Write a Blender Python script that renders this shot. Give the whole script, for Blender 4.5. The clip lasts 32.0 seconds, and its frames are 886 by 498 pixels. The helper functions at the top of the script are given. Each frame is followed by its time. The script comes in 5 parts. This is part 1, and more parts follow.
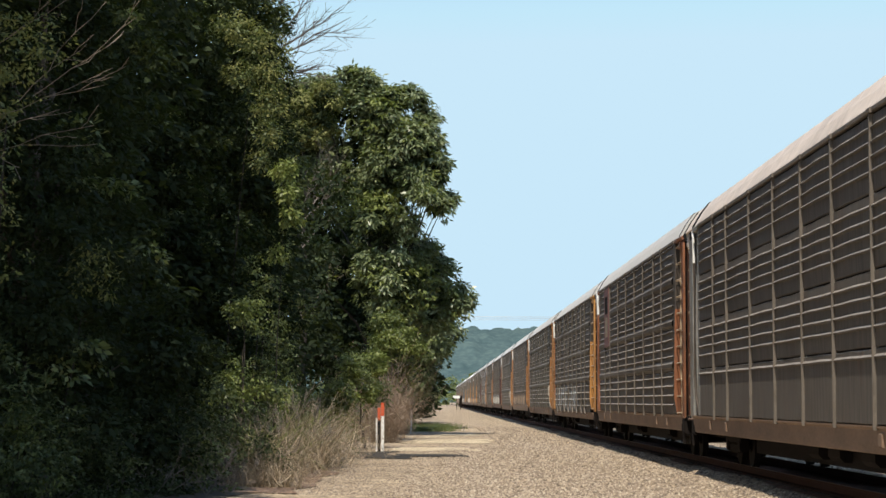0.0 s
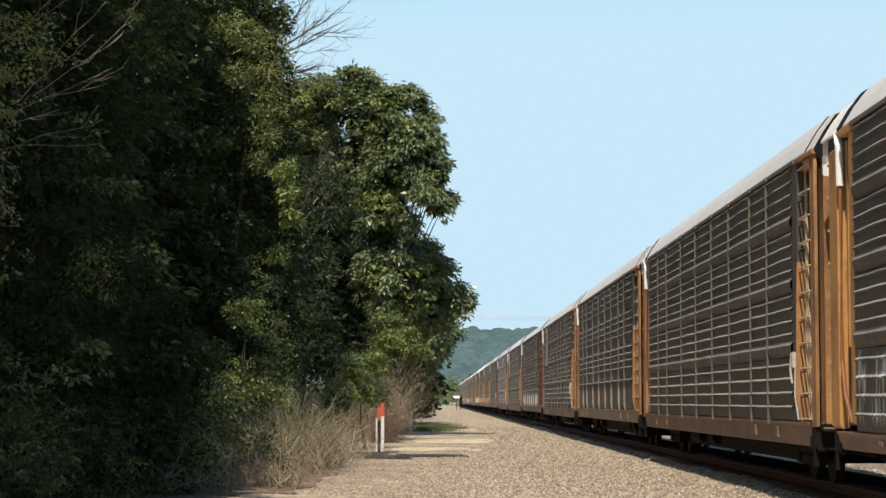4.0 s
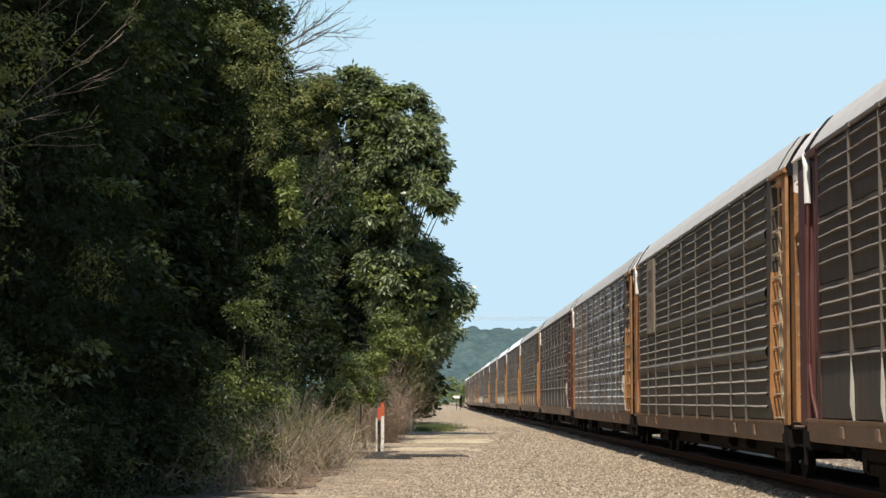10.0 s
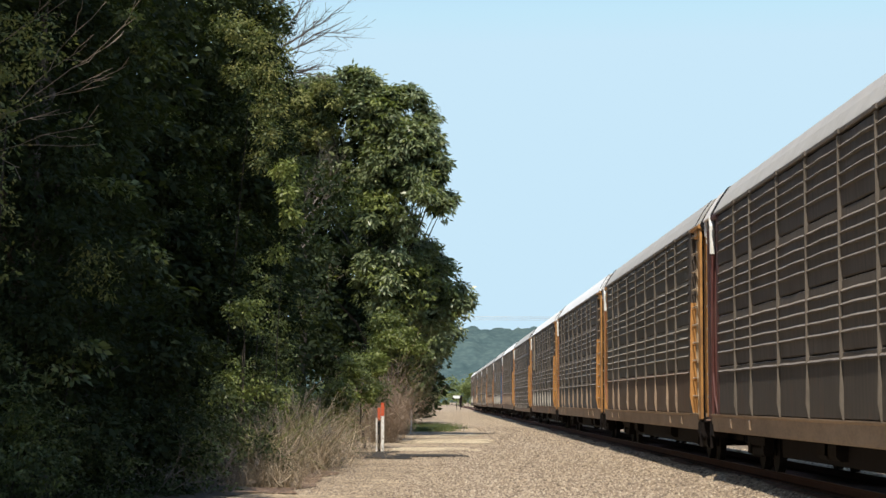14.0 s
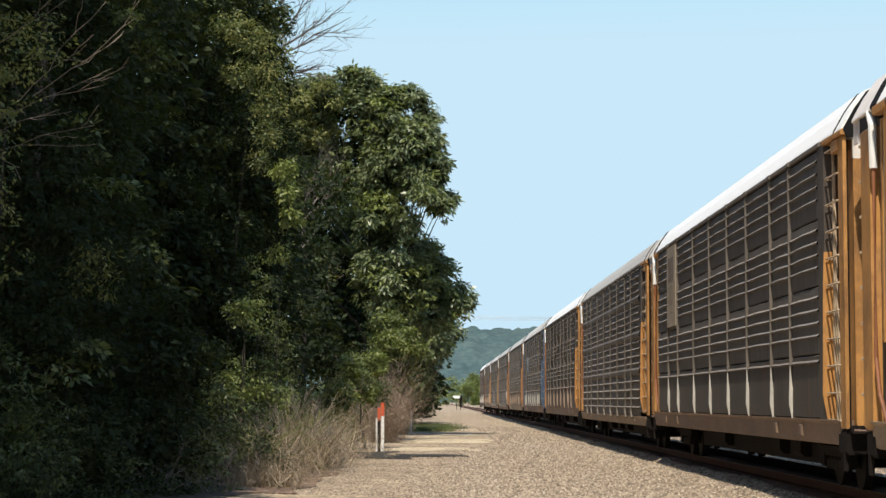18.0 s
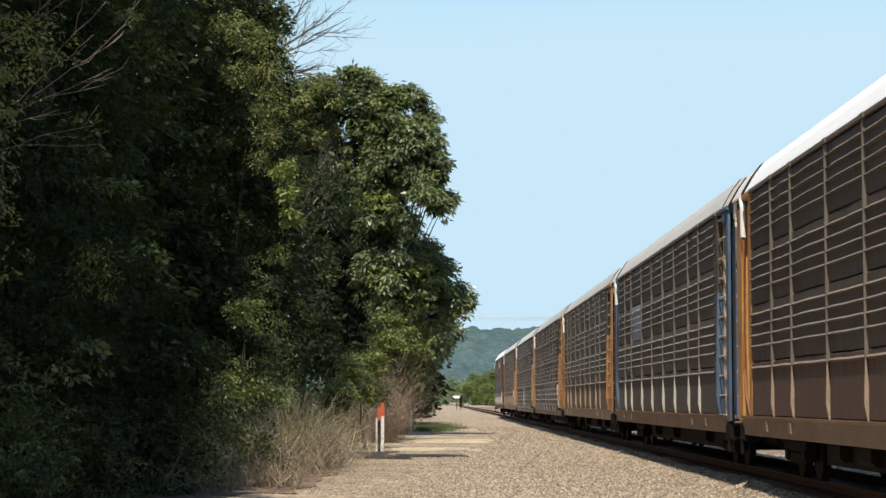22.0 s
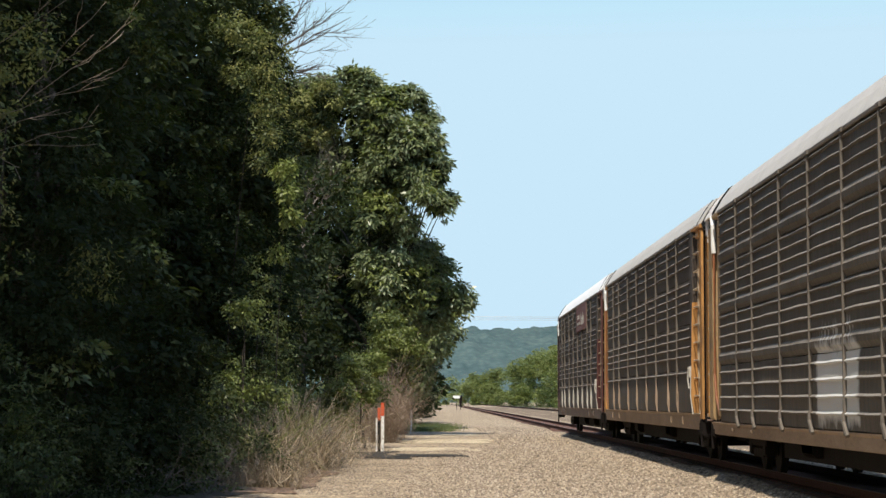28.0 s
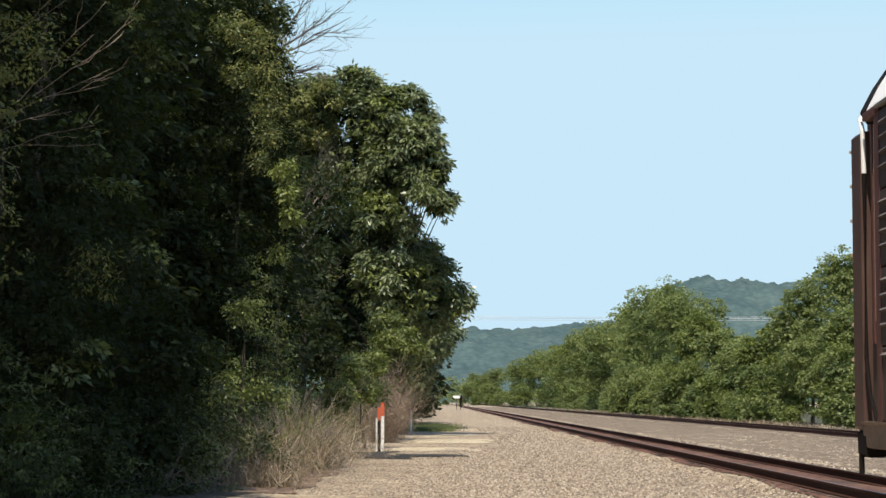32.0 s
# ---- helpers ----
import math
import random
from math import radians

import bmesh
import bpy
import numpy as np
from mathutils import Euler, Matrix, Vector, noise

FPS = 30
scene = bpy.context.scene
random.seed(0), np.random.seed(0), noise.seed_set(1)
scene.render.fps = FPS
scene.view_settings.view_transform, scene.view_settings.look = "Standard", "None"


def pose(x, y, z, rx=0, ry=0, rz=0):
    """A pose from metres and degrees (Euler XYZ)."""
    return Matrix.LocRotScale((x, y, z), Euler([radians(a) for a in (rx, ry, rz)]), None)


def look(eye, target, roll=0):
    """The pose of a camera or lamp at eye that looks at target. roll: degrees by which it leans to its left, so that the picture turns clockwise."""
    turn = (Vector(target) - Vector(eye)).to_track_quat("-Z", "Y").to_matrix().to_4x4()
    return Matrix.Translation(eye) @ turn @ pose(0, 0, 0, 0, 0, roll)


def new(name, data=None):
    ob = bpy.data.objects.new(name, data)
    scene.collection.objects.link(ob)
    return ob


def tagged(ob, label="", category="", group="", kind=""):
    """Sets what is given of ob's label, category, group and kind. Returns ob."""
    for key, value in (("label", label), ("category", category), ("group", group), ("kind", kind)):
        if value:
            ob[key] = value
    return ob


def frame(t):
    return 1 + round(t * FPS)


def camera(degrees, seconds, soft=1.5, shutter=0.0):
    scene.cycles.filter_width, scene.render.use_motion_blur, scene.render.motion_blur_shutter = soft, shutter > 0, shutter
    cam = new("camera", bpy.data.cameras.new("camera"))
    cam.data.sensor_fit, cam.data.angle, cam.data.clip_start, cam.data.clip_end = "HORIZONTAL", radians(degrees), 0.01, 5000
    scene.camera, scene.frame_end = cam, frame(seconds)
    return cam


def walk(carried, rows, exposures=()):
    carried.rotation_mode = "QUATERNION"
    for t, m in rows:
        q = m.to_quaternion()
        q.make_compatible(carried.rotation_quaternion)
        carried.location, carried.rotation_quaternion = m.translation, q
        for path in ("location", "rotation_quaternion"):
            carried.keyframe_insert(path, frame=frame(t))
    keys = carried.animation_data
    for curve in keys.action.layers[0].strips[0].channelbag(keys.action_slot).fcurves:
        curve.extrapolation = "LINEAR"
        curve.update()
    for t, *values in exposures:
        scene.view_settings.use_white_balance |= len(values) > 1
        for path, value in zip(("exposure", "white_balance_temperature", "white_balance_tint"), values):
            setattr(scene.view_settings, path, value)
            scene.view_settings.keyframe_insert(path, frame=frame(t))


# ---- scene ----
# The track runs along +y; the camera stands on the gravel path beside it.
cam = camera(24.14, 32.0, soft=1.5)
EYE = Vector((0.0, 0.0, 1.71))
AIM = EYE + Vector((0.00327, 1.0, 0.07338)) * 100.0
walk(cam, [(0.0, look(EYE, AIM)), (32.0, look(EYE, AIM))], [(0.0, 0.15, 6750, 9), (32.0, 0.15, 6750, 9)])

# ---- light ----
SUN_TO = Vector((-0.145, -0.62, 1.0)).normalized()
world = bpy.data.worlds.new("world")
scene.world = world
world.use_nodes = True
wn = world.node_tree.nodes
sky = wn.new("ShaderNodeTexSky")
sky.sky_type = "NISHITA"
sky.sun_disc = False
sky.sun_elevation = math.asin(SUN_TO.z)
sky.sun_rotation = math.atan2(SUN_TO.x, SUN_TO.y)
sky.dust_density = 0.35
sky.air_density = 1.0
sky.ozone_density = 1.4
wn["Background"].inputs["Strength"].default_value = 0.169
haze = wn.new("ShaderNodeMix")
haze.data_type = "RGBA"
haze.blend_type = "DARKEN"
haze.inputs[0].default_value = 1.0
haze.inputs[7].default_value = (3.05, 4.30, 5.30, 1.0)
world.node_tree.links.new(sky.outputs[0], haze.inputs[6])
world.node_tree.links.new(haze.outputs[2], wn["Background"].inputs["Color"])
sun = new("sun", bpy.data.lights.new("sun", "SUN"))
sun.data.energy = 4.85
sun.data.angle = radians(0.55)
sun.data.color = (1.0, 0.93, 0.82)
sun.matrix_world = look((0, 0, 60), Vector((0, 0, 60)) - SUN_TO)


# ---- materials ----
def nodes_of(name):
    m = bpy.data.materials.new(name)
    m.use_nodes = True
    nt = m.node_tree
    return m, nt, nt.nodes["Principled BSDF"]


def lk(nt, a, b):
    nt.links.new(a, b)


def noise_node(nt, scale, detail=4.0, rough=0.6, coord="Object", stretch=(1, 1, 1)):
    tc = nt.nodes.new("ShaderNodeTexCoord")
    mp = nt.nodes.new("ShaderNodeMapping")
    mp.inputs["Scale"].default_value = stretch
    lk(nt, tc.outputs[coord], mp.inputs["Vector"])
    n = nt.nodes.new("ShaderNodeTexNoise")
    n.inputs["Scale"].default_value = scale
    n.inputs["Detail"].default_value = detail
    n.inputs["Roughness"].default_value = rough
    lk(nt, mp.outputs[0], n.inputs["Vector"])
    return n


def ramp(nt, fac, stops):
    r = nt.nodes.new("ShaderNodeValToRGB")
    e = r.color_ramp.elements
    while len(e) < len(stops):
        e.new(0.5)
    for el, (p, c) in zip(e, stops):
        el.position = p
        el.color = (*c, 1)
    lk(nt, fac, r.inputs[0])
    return r.outputs[0]


def mixc(nt, fac, a, b, mode="MIX"):
    m = nt.nodes.new("ShaderNodeMix")
    m.data_type = "RGBA"
    m.blend_type = mode
    if isinstance(fac, (int, float)):
        m.inputs[0].default_value = fac
    else:
        lk(nt, fac, m.inputs[0])
    for sock, v in ((m.inputs[6], a), (m.inputs[7], b)):
        if isinstance(v, tuple):
            sock.default_value = (*v, 1)
        else:
            lk(nt, v, sock)
    return m.outputs[2]


def bump(nt, bsdf, height, strength=0.3, dist=0.02):
    b = nt.nodes.new("ShaderNodeBump")
    b.inputs["Strength"].default_value = strength
    b.inputs["Distance"].default_value = dist
    lk(nt, height, b.inputs["Height"])
    lk(nt, b.outputs[0], bsdf.inputs["Normal"])


def math2(nt, op, a, b=0.0):
    m = nt.nodes.new("ShaderNodeMath")
    m.operation = op
    for sock, v in zip(m.inputs, (a, b)):
        if isinstance(v, (int, float)):
            sock.default_value = v
        else:
            lk(nt, v, sock)
    return m.outputs[0]


def box_mask(nt, lo, hi, soft=0.05, wobble=0.0):
    """1 inside the span lo..hi of (y, z) in the thing's space, with an uneven edge."""
    tc = nt.nodes.new("ShaderNodeTexCoord")
    sep = nt.nodes.new("ShaderNodeSeparateXYZ")
    lk(nt, tc.outputs["Object"], sep.inputs[0])
    out = None
    n = noise_node(nt, 2.5, 3.0)
    off = math2(nt, "MULTIPLY", math2(nt, "SUBTRACT", n.outputs[0], 0.5), wobble)
    for axis, a, b in (("Y", lo[0], hi[0]), ("Z", lo[1], hi[1])):
        v = math2(nt, "ADD", sep.outputs[axis], off)
        for op, edge in ((1, a), (-1, b)):
            r = nt.nodes.new("ShaderNodeMapRange")
            r.inputs["From Min"].default_value = edge - op * soft
            r.inputs["From Max"].default_value = edge + op * soft
            lk(nt, v, r.inputs["Value"])
            out = r.outputs[0] if out is None else math2(nt, "MULTIPLY", out, r.outputs[0])
    return out


def plain(name, col, rough=0.7, metal=0.0, vary=0.25, scale=3.0, bumps=0.1, stretch=(1, 1, 1), spec=0.5):
    m, nt, b = nodes_of(name)
    b.inputs["Specular IOR Level"].default_value = spec
    n1 = noise_node(nt, scale, 6.0, 0.65, stretch=stretch)
    n2 = noise_node(nt, scale * 9, 3.0, 0.6, stretch=stretch)
    f = math2(nt, "ADD", math2(nt, "MULTIPLY", n1.outputs[0], 0.65), math2(nt, "MULTIPLY", n2.outputs[0], 0.35))
    lo = tuple(c * (1 - vary) for c in col)
    hi = tuple(min(1, c * (1 + vary)) for c in col)
    lk(nt, ramp(nt, f, [(0.3, lo), (0.7, hi)]), b.inputs["Base Color"])
    b.inputs["Roughness"].default_value = rough
    b.inputs["Metallic"].default_value = metal
    if bumps:
        bump(nt, b, n2.outputs[0], bumps)
    return m


def screen_mat(name, col, rust=0.25, marks=(), over=False):
    """Weathered galvanised side screens: grime runs, blotches and rust, upward faces tinted as if sunlit; marks: (lo,
    hi, colour, streak) of sprayed paint.
    """
    m, nt, b = nodes_of(name)
    def sprayed(c1):
        for lo, hi, pc, streak in marks:
            k = box_mask(nt, lo, hi, 0.08, 0.5)
            if streak:
                if streak > 0:
                    s = noise_node(nt, streak, 2.0, 0.4, stretch=(1, 1.3, 0.35))
                    fac, stops = s.outputs[0], [(0.47, (0, 0, 0)), (0.54, (1, 1, 1))]
                else:
                    tc = nt.nodes.new("ShaderNodeTexCoord")
                    s = nt.nodes.new("ShaderNodeTexWave")
                    s.bands_direction = "Y"
                    lk(nt, tc.outputs["Object"], s.inputs["Vector"])
                    for key, val in (("Scale", -streak), ("Distortion", 5.5), ("Detail", 1.0), ("Detail Scale", 2.6)):
                        s.inputs[key].default_value = val
                    fac, stops = s.outputs["Fac"], [(0.70, (0, 0, 0)), (0.80, (1, 1, 1))]
                k = math2(nt, "MULTIPLY", k, ramp(nt, fac, stops))
            c1 = mixc(nt, math2(nt, "MULTIPLY", k, 0.8), c1, pc)
        return c1

    col = tuple(c * 0.62 for c in col)
    big = noise_node(nt, 0.55, 5.0, 0.6)
    run = noise_node(nt, 5.0, 5.0, 0.65, stretch=(1, 1.6, 0.14))
    fine = noise_node(nt, 26.0, 3.0, 0.6)
    dark = tuple(c * 0.52 for c in col)
    lite = tuple(min(1, c * 1.35) for c in col)
    c1 = ramp(nt, run.outputs[0], [(0.30, dark), (0.52, col), (0.75, lite)])
    c1 = mixc(nt, math2(nt, "MULTIPLY", ramp(nt, big.outputs[0], [(0.45, (0, 0, 0)), (0.7, (1, 1, 1))]), 0.5), c1,
              (col[0] * 0.62, col[1] * 0.56, col[2] * 0.50))
    ru = noise_node(nt, 1.7, 7.0, 0.75, stretch=(1, 1, 0.4))
    c1 = mixc(nt, math2(nt, "MULTIPLY", ramp(nt, ru.outputs[0], [(0.56, (0, 0, 0)), (0.70, (1, 1, 1))]), rust), c1, (0.17, 0.075, 0.035))
    if not over:
        c1 = sprayed(c1)
    c1 = mixc(nt, math2(nt, "MULTIPLY", fine.outputs[0], 0.35), c1, dark)
    # Upward faces get a paler colour: sunlight on the ridges, painted in.
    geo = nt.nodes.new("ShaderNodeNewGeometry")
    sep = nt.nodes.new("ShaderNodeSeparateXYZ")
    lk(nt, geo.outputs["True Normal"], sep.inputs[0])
    lit_tops = ramp(nt, sep.outputs["Z"], [(0.25, (0, 0, 0)), (0.6, (1, 1, 1))])
    c1 = mixc(nt, math2(nt, "MULTIPLY", lit_tops, math2(nt, "ADD", 0.12, math2(nt, "MULTIPLY", run.outputs[0], 0.55))), c1, tuple(0.5 * d + 0.5 * min(0.72, 4.4 * v) for d, v in zip((0.60, 0.55, 0.50), col)))
    if over:
        c1 = sprayed(c1)
    lk(nt, c1, b.inputs["Base Color"])
    b.inputs["Metallic"].default_value = 0.0
    b.inputs["Roughness"].default_value = 0.7
    bump(nt, b, fine.outputs[0], 0.12, 0.01)
    return m


def paint_mat(name, col, wear=0.35):
    """Faded, scratched and streaked structural paint of a car's ends and sills."""
    m, nt, b = nodes_of(name)
    run = noise_node(nt, 2.6, 7.0, 0.7, stretch=(1, 0.7, 0.32))
    ru = noise_node(nt, 1.8, 8.0, 0.75, stretch=(1, 0.8, 0.5))
    c = ramp(nt, run.outputs[0], [(0.3, tuple(v * 0.62 for v in col)), (0.55, col), (0.78, tuple(min(1, v * 1.18 + 0.03) for v in col))])
    c = mixc(nt, math2(nt, "MULTIPLY", ramp(nt, ru.outputs[0], [(0.46, (0, 0, 0)), (0.64, (1, 1, 1))]), min(1.0, wear * 1.7)), c, (0.075, 0.038, 0.024))
    lk(nt, c, b.inputs["Base Color"])
    b.inputs["Roughness"].default_value = 0.6
    bump(nt, b, ru.outputs[0], 0.1, 0.01)
    return m


def leaf_mat(name, base, tip, trans=0.35, gloss=0.5, spec=0.5):
    m, nt, b = nodes_of(name)
    g = nt.nodes.new("ShaderNodeNewGeometry")
    n = noise_node(nt, 0.45, 3.0)
    f = math2(nt, "ADD", math2(nt, "MULTIPLY", g.outputs["Random Per Island"], 0.6), math2(nt, "MULTIPLY", n.outputs[0], 0.45))
    c = ramp(nt, f, [(0.15, tuple(v * 0.6 for v in base)), (0.5, base), (0.9, tip)])
    lk(nt, c, b.inputs["Base Color"])
    b.inputs["Roughness"].default_value = gloss
    b.inputs["Specular IOR Level"].default_value = spec
    t = nt.nodes.new("ShaderNodeBsdfTranslucent")
    lk(nt, mixc(nt, 0.5, c, (0.20, 0.26, 0.03)), t.inputs["Color"])
    mx = nt.nodes.new("ShaderNodeMixShader")
    mx.inputs[0].default_value = trans
    lk(nt, b.outputs[0], mx.inputs[1])
    lk(nt, t.outputs[0], mx.inputs[2])
    lk(nt, mx.outputs[0], nt.nodes["Material Output"].inputs[0])
    return m


def ground_mat(name, cols, scale, grain, bumps=0.6, dist=0.03):
    m, nt, b = nodes_of(name)
    big = noise_node(nt, scale, 8.0, 0.7, coord="Object")
    mid = noise_node(nt, grain * 0.22, 5.0, 0.7, coord="Object")
    tc = nt.nodes.new("ShaderNodeTexCoord")
    cells = []
    for k in (1.0, 0.45):
        vor = nt.nodes.new("ShaderNodeTexVoronoi")
        vor.inputs["Scale"].default_value = grain * k
        lk(nt, tc.outputs["Object"], vor.inputs["Vector"])
        cells.append(vor)
    c = ramp(nt, big.outputs[0], [(0.32, cols[0]), (0.5, cols[1]), (0.68, cols[2])])
    for vor, amt in zip(cells, (0.9, 0.6)):
        sp = ramp(nt, vor.outputs["Color"], [(0.1, (0.45, 0.43, 0.42)), (0.5, (0.95, 0.94, 0.93)), (0.92, (1.6, 1.55, 1.48))])
        c = mixc(nt, amt, c, sp, "MULTIPLY")
    c = mixc(nt, 0.7, c, ramp(nt, mid.outputs[0], [(0.3, (0.6, 0.59, 0.58)), (0.7, (1.35, 1.34, 1.32))]), "MULTIPLY")
    lk(nt, c, b.inputs["Base Color"])
    b.inputs["Roughness"].default_value = 0.95
    bump(nt, b, cells[1].outputs["Distance"], bumps, dist)
    return m


GRAVEL = ground_mat("path_gravel", [(0.25, 0.196, 0.138), (0.345, 0.275, 0.195), (0.45, 0.37, 0.265)], 0.35, 14.0, 0.8, 0.05)
DARKBAND = ground_mat("dark_band_ground", [(0.016, 0.014, 0.012), (0.026, 0.023, 0.019), (0.050, 0.044, 0.035)], 0.8, 12.0)
BALLAST = ground_mat("ballast_stone", [(0.140, 0.102, 0.068), (0.196, 0.150, 0.104), (0.256, 0.205, 0.148)], 0.5, 10.0, 0.9, 0.06)
SAND = ground_mat("pale_sand", [(0.42, 0.36, 0.26), (0.52, 0.44, 0.31), (0.60, 0.51, 0.37)], 0.8, 25.0)
LITTER = ground_mat("leaf_litter", [(0.13, 0.085, 0.058), (0.20, 0.135, 0.092), (0.27, 0.20, 0.145)], 1.2, 16.0)
EARTH = ground_mat("field_earth", [(0.035, 0.032, 0.020), (0.06, 0.05, 0.033), (0.10, 0.08, 0.055)], 0.2, 6.0)
FIELD = ground_mat("weedy_soil", [(0.030, 0.036, 0.016), (0.055, 0.058, 0.028), (0.10, 0.085, 0.05)], 0.3, 6.0)
RUSTBED = ground_mat("rusty_bed", [(0.085, 0.038, 0.024), (0.135, 0.064, 0.042), (0.18, 0.104, 0.072)], 0.9, 16.0)
RAIL = plain("rail_rust", (0.052, 0.022, 0.014), 0.85, 0.0, 0.35, 2.0, spec=0.15)
RAILTOP = plain("rail_head", (0.15, 0.085, 0.06), 0.5, 0.3, 0.2, 2.0, 0)
TIE = plain("tie_wood", (0.045, 0.035, 0.028), 0.9, 0, 0.4, 4.0, 0.3)
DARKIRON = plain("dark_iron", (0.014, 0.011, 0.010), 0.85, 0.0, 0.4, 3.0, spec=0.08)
COUPLER = plain("rusty_cast_steel", (0.16, 0.105, 0.085), 0.75, 0.0, 0.4, 6.0, spec=0.2)
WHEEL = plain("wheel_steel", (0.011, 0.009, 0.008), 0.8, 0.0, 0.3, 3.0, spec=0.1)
BLACK = plain("black_rubber", (0.014, 0.014, 0.015), 0.9, 0, 0.3, 3.0, spec=0.1)
BARK_D = plain("dark_bark", (0.028, 0.023, 0.018), 0.9, 0, 0.4, 5.0, 0.5, (1, 1, 0.25))
BARK = plain("bark", (0.075, 0.06, 0.045), 0.9, 0, 0.4, 5.0, 0.5, (1, 1, 0.25))
DEADWOOD = plain("dead_twig", (0.21, 0.175, 0.145), 0.9, 0, 0.3, 5.0, 0.2)
DULLWOOD = plain("weathered_branch", (0.21, 0.17, 0.135), 0.9, 0, 0.3, 5.0, 0.2)
TWIG = plain("grey_twig", (0.095, 0.08, 0.07), 0.9, 0, 0.3, 5.0, 0.2)
DRYGRASS = leaf_mat("dry_grass", (0.21, 0.15, 0.10), (0.74, 0.60, 0.44), 0.15)
# Near-black leaf colour with the wood's shade put into it.
LEAF_SHADED = leaf_mat("leaf_shaded", (0.020, 0.029, 0.016), (0.043, 0.057, 0.027), 0.15, 0.7, 0.06)
LEAF_UNDER = leaf_mat("leaf_undergrowth", (0.045, 0.060, 0.030), (0.095, 0.115, 0.055), 0.2, 0.7, 0.1)
LEAF_OLIVE = leaf_mat("leaf_olive", (0.17, 0.18, 0.065), (0.36, 0.345, 0.13), 0.35, 0.6, 0.2)
LEAF_MID = leaf_mat("leaf_mid", (0.096, 0.126, 0.043), (0.225, 0.25, 0.092), 0.32)
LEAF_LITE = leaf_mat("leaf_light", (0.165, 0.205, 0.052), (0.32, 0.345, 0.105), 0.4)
LEAF_B = leaf_mat("leaf_glossy", (0.148, 0.186, 0.090), (0.36, 0.395, 0.215), 0.28, 0.36, 0.6)
# Far crowns in two tones: bright outer leaves as lit, inner as shade.
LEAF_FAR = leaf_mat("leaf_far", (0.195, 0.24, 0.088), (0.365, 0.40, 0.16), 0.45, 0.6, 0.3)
LEAF_SHADE = leaf_mat("leaf_inner_shade", (0.095, 0.128, 0.048), (0.17, 0.205, 0.08), 0.4, 0.6, 0.25)
WHITEP = plain("white_paint", (0.78, 0.77, 0.74), 0.5, 0, 0.08, 6.0)
ORANGEP = plain("orange_paint", (0.58, 0.095, 0.035), 0.5, 0, 0.12, 6.0)
WIRE = plain("wire", (0.45, 0.47, 0.49), 0.6, 0, 0.1, 1.0, 0)


